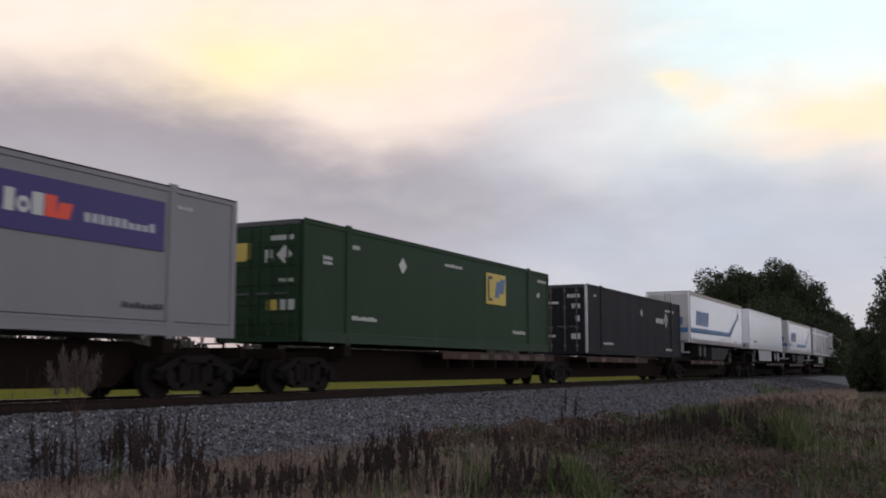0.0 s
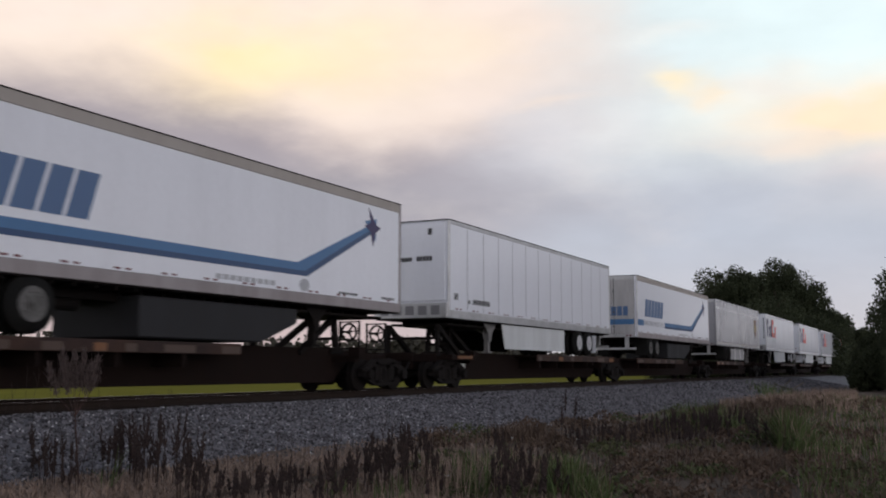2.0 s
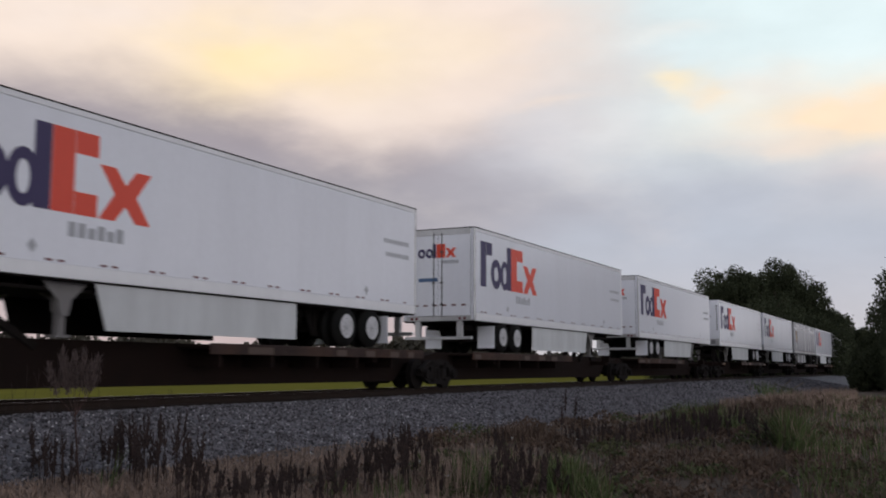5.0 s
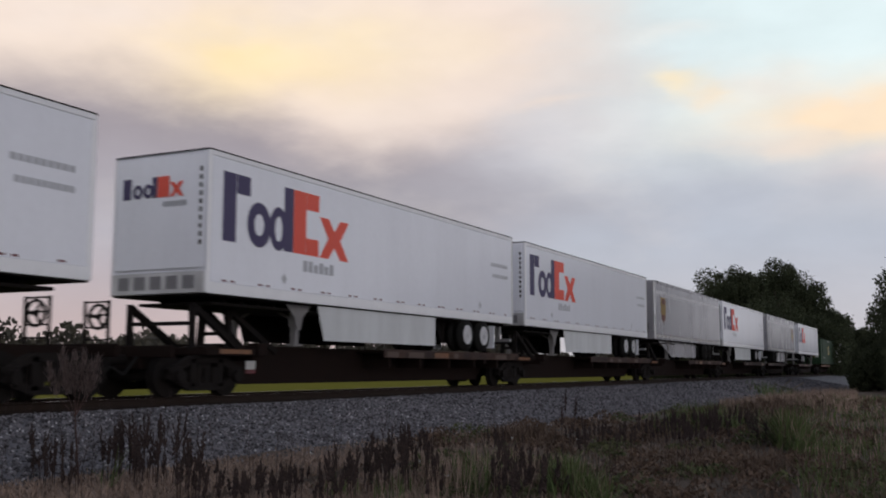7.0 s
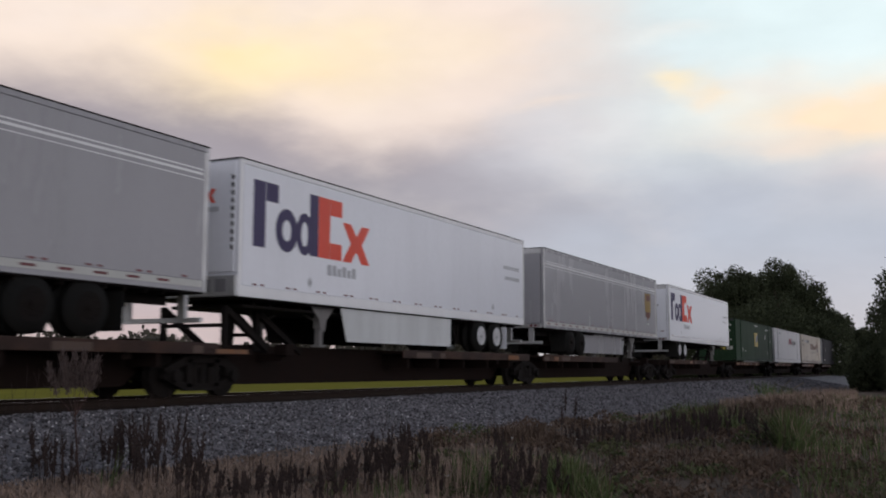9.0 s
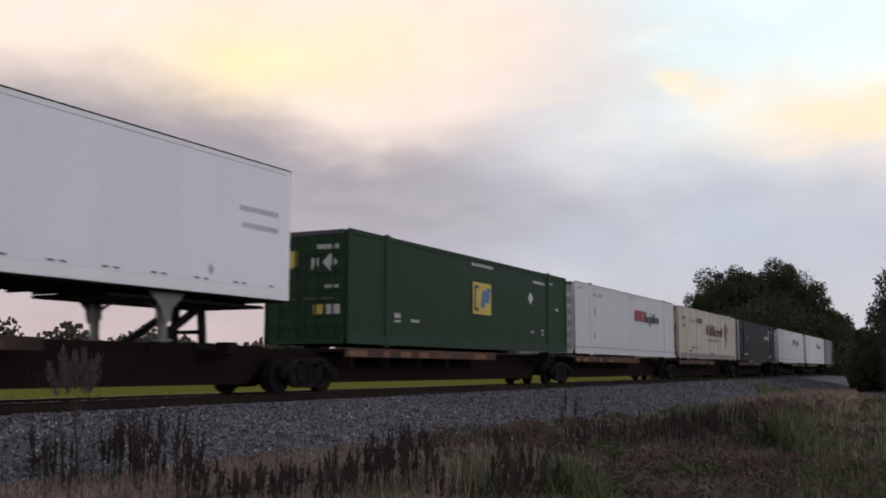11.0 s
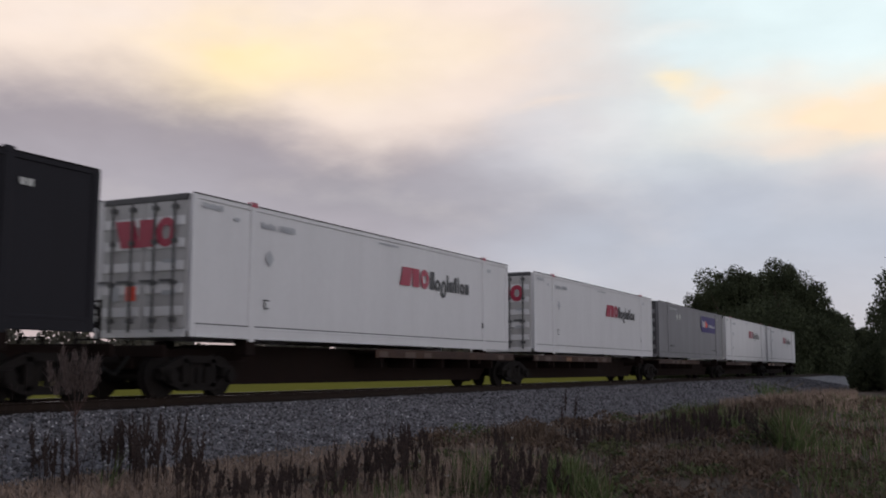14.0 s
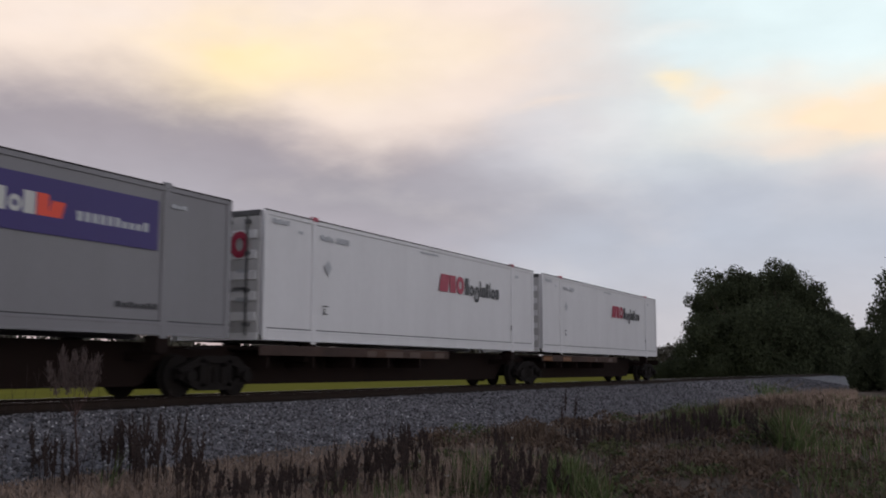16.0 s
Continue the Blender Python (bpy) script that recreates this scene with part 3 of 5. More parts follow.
def grey_container(x):
    c = container(x, GREY, "plain grey steel container with a violet sign panel", "containers on the train")
    marks("sign_panel", c, VIOLET, [("bar", 9.9, 13.93, z_(3.84), z_(4.8))], 0.0, label="violet sign panel")
    marks("wordmark", c, CHALK, [("bar", 10.2, 10.4, z_(4.14), z_(4.52)), ("ring", 10.45, 10.72, z_(4.14), z_(4.42)), ("bar", 10.76, 11.0, z_(4.14), z_(4.52))], 0.006)
    marks("wordmark", c, ORANGE, [("bar", 11.03, 11.28, z_(4.14), z_(4.52)), ("lean", 11.3, 11.6, z_(4.14), z_(4.42))], 0.006)
    marks("wordmark", c, PALE, bars(11.9, 13.7, z_(4.16), z_(4.33), 10, 0.25, 4, ragged=0.3), 0.006)
    small_texts(c, PALE, [(14.3, 14.75, 4.72, 4.8, 3), (2.3, 3.9, 4.82, 4.92, 8)])
    marks("sign_panel", c, VIOLET, [("bar", 0.35, 1.55, 2.22, 2.58)], 0.016, end=0.0)
    marks("sticker", c, CHALK, [("bar", 0.4, 0.8, 1.75, 1.85), ("bar", 0.4, 0.75, 0.75, 0.95), ("bar", 1.4, 1.8, 0.75, 0.9)], 0.016, end=0.0)
    small_texts(c, INK, [(12.9, 14.0, 2.72, 2.82, 7), (2.2, 3.2, 2.8, 2.9, 6)])
    marks("placard", c, CHALK, [("rhomb", GA, GA + 0.42, z_(4.28), z_(4.70)), ("rhomb", GA + 0.62, GA + 1.04, z_(4.28), z_(4.70))], 0.001)
    return c


def cream_container(x):
    c = container(x, CREAM, "weathered cream container with rusted end and dark red wordmark", "containers on the train", doors=False, end_mat=RUSTY, trim=CREAM, rail_mat=CREAM_RAIL)
    seq = [("ring", 0.0, 0.62, 0.0, 0.66), ("bar", 0.7, 0.8, 0.0, 0.12), ("bar", 0.95, 1.5, 0.0, 0.66), ("bar", 1.75, 2.35, 0.0, 0.66), ("bar", 2.45, 2.8, 0, 0.4),
           ("ring", 2.86, 3.2, -0.14, 0.4), ("bar", 3.27, 3.4, 0, 0.64), ("ring", 3.46, 3.82, 0, 0.4), ("bar", 3.9, 4.22, 0, 0.4), ("bar", 4.3, 4.75, 0, 0.6)]
    marks("wordmark", c, BROWN, [(k, 7.05 + a, 7.05 + b, z_(3.68 + d), z_(3.68 + e)) for k, a, b, d, e in seq], 0.002, label="dark red bars of a wordmark")
    marks("wordmark", c, PALE, bars(2.8, 4.4, z_(4.35), z_(4.62), 4, 0.22, 2), 0.0)
    marks("wordmark", c, INK, bars(4.45, 6.0, z_(4.35), z_(4.64), 5, 0.22, 2), 0.0)
    marks("crest", c, BROWN, [("shield", 12.65, 13.4, z_(3.5), z_(4.3)), ("bar", 12.95, 13.12, z_(3.08), z_(3.6)), ("rhomb", 12.85, 13.25, z_(4.15), z_(4.85)), ("lean", 12.5, 12.68, z_(3.95), z_(4.45)), ("lean", 13.38, 13.56, z_(3.95), z_(4.45))], 0.004, label="brown heraldic crest shape")
    marks("crest", c, GOLD, [("rhomb", 12.9, 13.2, z_(4.28), z_(4.74)), ("bar", 12.8, 13.25, z_(3.98), z_(4.06)), ("lean", 12.54, 12.64, z_(4.05), z_(4.35))], 0.009, label="gold of the crest")
    marks("crest", c, NAVY, [("shield", 12.72, 13.33, z_(3.42), z_(3.7)), ("disc", 12.85, 13.2, z_(3.78), z_(3.95))], 0.010, label="dark purple of the crest")
    lettered("lettering", "GLOBAL TRANSPORTATION", c, 7.35, 11.5, z_(3.31), z_(3.46), INK)
    small_texts(c, INK, [(3.0, 4.7, 2.83, 2.91, 12), (0.88, 1.55, 4.42, 4.6, 4), (0.88, 1.55, 4.0, 4.2, 4), (2.2, 3.1, 2.6, 2.72, 6), (8.0, 9.3, 2.52, 2.6, 9)])
    bm = bmesh.new()
    for i in range(13):
        u = 1.0 + i * 1.17
        box(bm, u - 0.012, u + 0.012, -HALF + 0.012, -HALF + 0.04, 0.3, 2.78)
    part("side_rib", bm, CREAM, c)
    marks("sticker", c, CHALK, [("rhomb", 5.55, 5.95, z_(2.9), z_(3.3))], 0.001)
    # open lattice that guards the cooling unit at the far end
    e = LENGTH
    for yy in (-HALF + 0.03, HALF - 0.03):
        for u in (0.05, 0.42):
            bm = bmesh.new()
            beam(bm, (e + u, yy, 0.05), (e + u, yy, 2.88), 0.06)
            part("guard_post", bm, STEEL, c, "pale metal guard post")
        for z0, z1 in ((0.1, 0.8), (0.8, 1.45), (1.45, 2.1), (2.1, 2.8)):
            bm = bmesh.new()
            beam(bm, (e + 0.05, yy, z0), (e + 0.42, yy, z1), 0.045)
            part("guard_brace", bm, STEEL, c)
    for z in (0.08, 1.45, 2.84):
        bm = bmesh.new()
        beam(bm, (e + 0.42, -HALF + 0.03, z), (e + 0.42, HALF - 0.03, z), 0.06)
        part("guard_bar", bm, STEEL, c)
    bm = bmesh.new()
    box(bm, e - 0.005, e + 0.34, -0.95, 0.95, 0.75, 2.6, 0.04)
    for z in (0.95, 1.2, 1.45, 1.7):
        box(bm, e + 0.34, e + 0.37, -0.8, 0.8, z, z + 0.14)
    part("cooling_unit", bm, DARK_STEEL, c, "black cooling unit")
    return c


# ---- trailers ----


def wheel_meshes():
    bm = bmesh.new()
    cyl(bm, (0, 0, 0), "y", 0.5, 0.26, 28)
    bmesh.ops.bevel(bm, geom=[e for e in bm.edges if len({round(v.co.y, 3) for v in e.verts}) == 1], offset=0.05, segments=2, affect="EDGES")
    tyre = finish("tyre", bm, TYRE, True)
    bm = bmesh.new()
    cyl(bm, (0, -0.128, 0), "y", 0.30, 0.03, 24)
    cyl(bm, (0, -0.134, 0), "y", 0.24, 0.03, 20, 0.17)
    cyl(bm, (0, -0.15, 0), "y", 0.11, 0.05, 14)
    cyl(bm, (0, -0.18, 0), "y", 0.06, 0.05, 10)
    for i in range(10):
        a = i * math.tau / 10
        cyl(bm, (0.2 * math.cos(a), -0.15, 0.2 * math.sin(a)), "y", 0.018, 0.03, 6)
    rim = finish("rim", bm, RIM)
    dark = rim.copy()
    dark.materials[0] = DARK_STEEL
    dull = rim.copy()
    dull.materials[0] = SHADED_RIM
    return tyre, rim, dark, dull


TRAILER_TYRE, TRAILER_RIM, DARK_RIM, SHADED_WHEEL = wheel_meshes()


def panel_mesh(name, mat, width, z0, z1):
    bm = bmesh.new()
    box(bm, 0.004, width - 0.004, 0, 0.02, z0, z1, 0.004)
    return finish(name, bm, mat)


PANELS = {}


def trailer(x, mat, label, rear_left, skirt=True, skirt_mat=None, wheels=3.0, rail_mat=None, top_mat=None, deep_rail=0.0, panels=13, box_under=False, rim_mesh=None, nose_taper=0.3, leg_mat=None):
    t = mover("semi_trailer", x, BOX_LOW, label, "trailer", "trailers on the train")
    H, W, L = BOX_TOP - BOX_LOW, HALF, LENGTH
    rail_mat = rail_mat or STEEL

    def fx(u):
        return u if rear_left else L - u        # u counts from the rear end

    def span(u0, u1):
        return (fx(u0), fx(u1)) if rear_left else (fx(u1), fx(u0))

    bm = bmesh.new()
    box(bm, 0.03, L - 0.03, -W + 0.022, W - 0.02, 0.02, H - 0.015, 0.02)
    part("body", bm, mat, t)
    # near-black floor plate; the underside's shade is put into its colour
    ob_box("floor", DARK_STEEL, t, 0.05, L - 0.05, -W + 0.04, W - 0.04, -0.03, 0.016)
    low, top = 0.24, H - 0.11 - deep_rail
    key = (mat.name, panels, deep_rail)
    wide = (L - 0.26) / panels
    if key not in PANELS:
        PANELS[key] = panel_mesh("side_panel", mat, wide, low + 0.004, top - 0.004)
    for i in range(panels):
        share("side_panel", PANELS[key], t, 0.13 + i * wide, -W, 0)
    for s in (-1, 1):
        a, b = (-W - 0.008, -W + 0.035) if s < 0 else (W - 0.035, W + 0.008)
        ob_box("bottom_rail", rail_mat, t, 0.1, L - 0.1, a, b, 0.0, low, 0.01)
        ob_box("top_rail", top_mat or rail_mat, t, 0.1, L - 0.1, a, b, top, H, 0.012)
        for px in (0.0, L - 0.13):
            ob_box("corner_post", STEEL if (px == 0.0) == rear_left or mat is SILVER else rail_mat, t, px, px + 0.13, a, b, 0.0, H, 0.025)
    for a, b in ((-W - 0.012, -W + 0.05), (W - 0.05, W + 0.012)):
        ob_box("roof_edge", DARK_STEEL, t, 0.02, L - 0.02, a, b, H + 0.001, H + 0.024)
    for x0, x1 in ((-0.012, 0.03), (L - 0.03, L + 0.012)):
        ob_box("roof_edge", DARK_STEEL, t, x0, x1, -W + 0.06, W - 0.06, H + 0.001, H + 0.022)
    ob_box("roof", STEEL, t, 0.06, L - 0.06, -W + 0.03, W - 0.03, H - 0.012, H + 0.012, 0.01)
    # reflective dashes along the lower rail
    marks("reflector_tape", t, RED_TAPE, [("bar", 0.5 + i * 1.24, 0.66 + i * 1.24, 0.27, 0.31) for i in range(13)] + [("bar", 0.78 + i * 1.24, 0.92 + i * 1.24, 0.27, 0.31) for i in range(12)], 0.0)
    r0, r1 = span(0.0, 0.10)
    n0, n1 = span(L - 0.10, L)
    out = -1 if rear_left else 1
    # rear: frame, two doors, bumper
    ob_box("rear_header", STEEL, t, r0, r1, -W + 0.13, W - 0.13, H - 0.2, H, 0.012)
    ob_box("rear_sill", STEEL, t, r0, r1, -W + 0.13, W - 0.13, 0.0, 0.16, 0.012)
    ob_box("door_seal", TYRE, t, *sorted((fx(0.03) + out * 0.005, fx(0.03) + out * 0.022)), -W + 0.131, W - 0.131, 0.162, H - 0.202)
    dx = (fx(0.03) + out * 0.02, fx(0.03) + out * 0.05)
    for a, b in ((-W + 0.135, -0.008), (0.008, W - 0.135)):
        d = ob_box("rear_door", GRIMY_SHADED_WHITE if box_under else mat, t, min(dx) - 0.0, max(dx), a, b, 0.165, H - 0.205, 0.006)
        bm = bmesh.new()
        yy = b - 0.14 if b < 0.3 else a + 0.14
        cyl(bm, (fx(0.0) + out * 0.02, yy, H / 2), "z", 0.018, H - 0.25, 8)
        for z in (0.5, 1.2, 2.2):
            box(bm, fx(0.0) + out * 0.03 - 0.02, fx(0.0) + out * 0.03 + 0.02, yy - 0.05, yy + 0.05, z, z + 0.06)
        part("lock_rod", bm, ROD, d)
    bm = bmesh.new()
    for yy in (-0.75, 0.75):
        u0, u1 = span(0.02, 0.14)
        box(bm, u0, u1, yy - 0.09, yy + 0.09, -0.52, 0.0)
    u0, u1 = span(-0.02, 0.08)
    box(bm, u0, u1, -1.2, 1.2, -0.60, -0.50, 0.01)
    part("rear_bumper", bm, STEEL, t)
    for k, yy in enumerate((-0.95, -0.78, 0.78, 0.95)):
        bm = bmesh.new()
        cyl(bm, (fx(0.0) + out * 0.0, yy, 0.08), "x", 0.05, 0.03, 12)
        part("tail_light", bm, RED_TAPE, t)
    # nose
    ob_box("nose_wall", mat if mat is not SILVER else NOSE_SHADE, t, *(sorted((fx(L - 0.02), fx(L + 0.012)))), -W + 0.1, W - 0.1, 0.52, H - 0.06, 0.02)
    ob_box("nose_bumper", STEEL if mat is not SILVER else NOSE_SHADE, t, *(sorted((fx(L - 0.02), fx(L + 0.03)))), -W + 0.04, W - 0.04, 0.0, 0.46, 0.02)
    bm = bmesh.new()
    for i in range(5):
        yy = -W + 0.28 + i * 0.44
        box(bm, min(fx(L + 0.02), fx(L + 0.04)), max(fx(L + 0.02), fx(L + 0.04)), yy, yy + 0.3, 0.1, 0.38)
    part("nose_recess", bm, GREY if mat is not SILVER else NOSE_SHADE, t)
    if mat is SILVER:
        ob_box("nose_corner", STEEL, t, *sorted((fx(L - 0.34), fx(L + 0.016))), -W - 0.012, -W + 0.12, 0.01, H - 0.01, 0.055, "pale rounded metal corner")
        ob_box("socket_box", DARK_STEEL, t, *sorted((fx(L + 0.01), fx(L + 0.10))), -W + 0.35, -W + 0.75, 0.35, 0.85, 0.02, "black connector box")
    # underframe
    u0, u1 = span(0.4, 6.4)
    bm = bmesh.new()
    for yy in (-0.55, 0.55):
        box(bm, u0, u1, yy - 0.05, yy + 0.05, -0.26, 0.0)
    for i in range(12):
        px = u0 + (u1 - u0) * (i + 0.5) / 12
        box(bm, px - 0.03, px + 0.03, -1.2, 1.2, -0.1, 0.0)
    for u in (wheels - 0.62, wheels + 0.62):
        cyl(bm, (fx(u), 0, -0.47), "y", 0.065, 1.9, 10)
        box(bm, fx(u) - 0.32, fx(u) + 0.32, -0.62, -0.5, -0.5, -0.25)
        box(bm, fx(u) - 0.32, fx(u) + 0.32, 0.5, 0.62, -0.5, -0.25)
    # filler boxes added near-black, for the dark void between the wheels
    for u in (wheels - 1.25, wheels, wheels + 1.25):
        box(bm, fx(u) - 0.05, fx(u) + 0.05, -0.72, 0.72, -0.62, -0.05)
    box(bm, min(fx(wheels - 1.3), fx(wheels + 1.3)), max(fx(wheels - 1.3), fx(wheels + 1.3)), -0.06, 0.06, -0.7, -0.05)
    for yy in (-0.35, 0.35):
        cyl(bm, (fx(wheels + 1.9), yy, -0.32), "x", 0.16, 0.9, 12)
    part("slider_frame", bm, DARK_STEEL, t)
    # added black plates that stand in for the shade behind the wheels
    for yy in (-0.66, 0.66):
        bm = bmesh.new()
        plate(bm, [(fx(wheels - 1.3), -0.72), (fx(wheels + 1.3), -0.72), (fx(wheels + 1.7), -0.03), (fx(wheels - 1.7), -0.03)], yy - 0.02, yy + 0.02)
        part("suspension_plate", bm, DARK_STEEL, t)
    for u in (wheels - 0.62, wheels + 0.62):
        for yy, rz in ((-1.13, 0), (-0.83, 0), (0.83, math.pi), (1.13, math.pi)):
            w = share("wheel", TRAILER_TYRE, t, fx(u), yy, -0.47, rz)
            if abs(yy) > 1:
                share("rim", rim_mesh or TRAILER_RIM, w)
    for yy in (-0.98, 0.98):
        u0, u1 = span(wheels - 1.42, wheels - 1.39)
        ob_box("mud_flap", WHITE if skirt and mat is not SILVER else TYRE, t, u0, u1, yy - 0.3, yy + 0.3, -0.85, -0.12)
    # cross members run full length, added to darken the underside as well
    for i in range(15):
        u0, u1 = span(6.6 + i * 0.6, 6.68 + i * 0.6)
        ob_box("cross_member", DARK_STEEL, t, u0, u1, -W + 0.42, W - 0.42, -0.13, -0.032)
    u0, u1 = span(10.9, 15.6)
    ob_box("coupler_plate", DARK_STEEL, t, u0, u1, -1.0, 1.0, -0.2, -0.135, 0.01)
    for yy in (-0.9, 0.9):
        bm = bmesh.new()
        u = fx(12.45)
        box(bm, u - 0.07, u + 0.07, yy - 0.07, yy + 0.07, -0.95, 0.0)
        box(bm, u - 0.1, u + 0.1, yy - 0.1, yy + 0.1, -0.55, 0.0, 0.01)
        s = -0.11 if yy < 0 else 0.11
        plate(bm, [(u - 0.09, -0.62), (u + 0.09, -0.62), (u + 0.16, -0.34), (u + 0.52, -0.03), (u - 0.52, -0.03), (u - 0.16, -0.34)], yy + s - 0.012, yy + s + 0.012)
        beam(bm, (u, yy, -0.42), (u, yy * 0.3, -0.1), 0.05)
        box(bm, u - 0.16, u + 0.16, yy - 0.12, yy + 0.12, -1.0, -0.95)
        part("landing_leg", bm, leg_mat or LEG_GREY, t)
    if skirt:
        lo, hi = sorted((fx(5.15 if rear_left else 5.75), fx((11.05 if rear_left else 11.65) + nose_taper)))
        taper, inset = nose_taper, 0.34 if mat is SILVER else 0.10
        pts = [(lo + (0 if rear_left else taper), -0.86), (hi - (taper if rear_left else 0), -0.86), (hi, -0.02), (lo, -0.02)]
        for s in (-1, 1):
            bm = bmesh.new()
            plate(bm, pts, s * (W - inset), s * (W - inset + 0.025))
            # far skirt goes near-black: under-trailer shade painted on, not the skirt's own colour
            part("side_skirt", bm, (skirt_mat or mat) if s < 0 else DARK_STEEL, t)
    if box_under:
        bm = bmesh.new()
        plate(bm, [(fx(6.3), -0.95), (fx(10.1), -0.95), (fx(11.45), -0.48), (fx(11.45), -0.15), (fx(6.3), -0.15)], -1.15, 1.15)
        bmesh.ops.bevel(bm, geom=list(bm.edges), offset=0.03, segments=1, affect="EDGES")
        part("underfloor_tank", bm, CHARCOAL, t, "dark grey underfloor box")
    return t


def tz(v):
    return v - BOX_LOW


def purple_trailer(x, rear_left, skirt=True, wheels=3.0):
    t = trailer(x, WHITE, "white semi-trailer with a purple and orange emblem", rear_left, skirt, SKIRT, wheels, rail_mat=BRIGHT_RAIL, panels=1)
    z0, z1, xh = tz(4.26), tz(5.74), 0.98
    marks("wordmark", t, NAVY, [("bar", 0.48, 0.92, z0, z1), ("bar", 0.94, 1.40, z1 - 0.42, z1), ("bar", 2.66, 3.02, z0, z1)], 0.002, label="purple bars of a wordmark")
    marks("wordmark", t, NAVY, [("ring", 1.3, 2.16, z0 - 0.02, z0 + xh), ("ring", 2.1, 2.8, z0 - 0.02, z0 + xh)], 0.004)
    marks("wordmark", t, ORANGE, [("bar", 3.03, 3.54, z0, z1), ("bar", 3.55, 4.08, z1 - 0.40, z1), ("bar", 3.55, 4.08, z0, z0 + 0.40)],
          0.002, label="orange bars of a wordmark")
    marks("wordmark", t, ORANGE, [("saltire", 4.12, 5.42, z0, z0 + xh)], 0.003)
    marks("lettering", t, PALE, bars(3.45, 4.8, tz(3.86), tz(4.12), 6, 0.25, 7, ragged=0.25), 0.001)
    marks("lettering", t, PALE, bars(14.3, 15.7, tz(4.98), tz(5.1), 9, 0.25, 8) + bars(14.4, 15.7, tz(4.62), tz(4.74), 9, 0.25, 9), 0.001)
    marks("placard", t, PALE, [("rhomb", 2.6, 2.8, tz(3.5), tz(3.75)), ("rhomb", 13.3, 13.5, tz(3.5), tz(3.75))], 0.001)
    end = -0.022
    w0 = 2.3
    marks("wordmark", t, NAVY, [("bar", w0 - 0.22, w0, 2.05, 2.5), ("ring", w0 - 0.55, w0 - 0.28, 2.05, 2.36), ("ring", w0 - 0.84, w0 - 0.57, 2.05, 2.36), ("bar", w0 - 0.94, w0 - 0.82, 2.05, 2.5)], 0.004, end=end)
    marks("wordmark", t, ORANGE, [("bar", w0 - 1.28, w0 - 0.96, 2.05, 2.5), ("saltire", w0 - 1.66, w0 - 1.3, 2.05, 2.36)], 0.004, end=end)
    marks("lettering", t, PALE, bars(0.55, 1.2, 1.85, 1.96, 6), 0.004, end=end)
    if rear_left:
        marks("lettering", t, SLATE, [("bar", 1.3, 2.0, 1.28, 1.4)], 0.004, end=end)
        marks("reflector_tape", t, RED_TAPE, [("bar", 0.3 + i * 0.34, 0.45 + i * 0.34, 0.48, 0.53) for i in range(6)], 0.004, end=end)
    else:
        marks("edge_stripe", t, INK, [("bar", 0.13, 0.2, 1.0 + i * 0.17, 1.1 + i * 0.17) for i in range(10)], 0.004, end=end)
    return t


def blue_trailer(x, second_line=False):
    t = trailer(x, WHITE, "white semi-trailer with a bent blue stripe", True, False, None, 3.1, rail_mat=DULL_RAIL, top_mat=BEIGE_RAIL, box_under=True, panels=1, deep_rail=0.12, rim_mesh=SHADED_WHEEL, leg_mat=DARK_STEEL)
    marks("wordmark", t, SLATE, bars(1.45, 5.0, tz(4.2), tz(5.06), 6, 0.14, 3, "lean"), 0.002, label="blue leaning bars of a wordmark")
    bm = bmesh.new()
    b0 = 5.2 if second_line else 0.14
    pts = [(b0, tz(3.72)), (11.6, tz(3.76)), (14.5, tz(5.1)), (14.75, tz(4.95)), (14.8, tz(5.55)), (14.2, tz(5.42)), (14.35, tz(5.3)), (11.2, tz(4.06)), (b0, tz(4.02))]
    plate(bm, pts, -HALF - 0.004, -HALF - 0.001)
    part("stripe", bm, BLUE, t, "blue bent stripe with an arrow tip")
    bm = bmesh.new()
    plate(bm, [(b0, tz(3.72)), (11.6, tz(3.76)), (14.5, tz(5.1)), (14.42, tz(5.19)), (11.5, tz(3.88)), (b0, tz(3.83))], -HALF - 0.007, -HALF - 0.004)
    part("stripe", bm, DEEP_BLUE, t, "dark lower edge of the blue stripe")
    bm = bmesh.new()
    plate(bm, [(14.2, tz(5.3)), (14.48, tz(5.16)), (14.62, tz(4.78)), (14.74, tz(5.16)), (15.0, tz(5.32)), (14.78, tz(5.38)), (14.36, tz(5.82)), (14.5, tz(5.42))], -HALF - 0.010, -HALF - 0.007)
    part("emblem", bm, NAVY, t)
    marks("wordmark", t, SLATE, bars(0.45, 2.2, 1.05, 1.5, 6, 0.2, 3), 0.003, end=-0.022)
    marks("stripe", t, BLUE, [("bar", 0.15, 2.4, 0.62, 0.88)], 0.003, end=-0.022)
    if second_line:
        lettered("wordmark", "INTERMODAL", t, 1.3, 5.0, tz(3.75), tz(4.0), PALE, 0.15)
        marks("stripe", t, BLUE, [("bar", 0.14, 1.15, tz(3.72), tz(4.02))], 0.002)
    marks("lettering", t, PALE, bars(8.3, 10.4, tz(3.45), tz(3.56), 9) + [("disc", 11.3, 11.7, tz(3.4), tz(3.7))], 0.001)
    marks("lettering", t, INK, bars(15.1, 15.8, tz(3.44), tz(3.5), 5) + bars(13.0, 13.9, tz(3.44), tz(3.5), 6), 0.001)
    return t


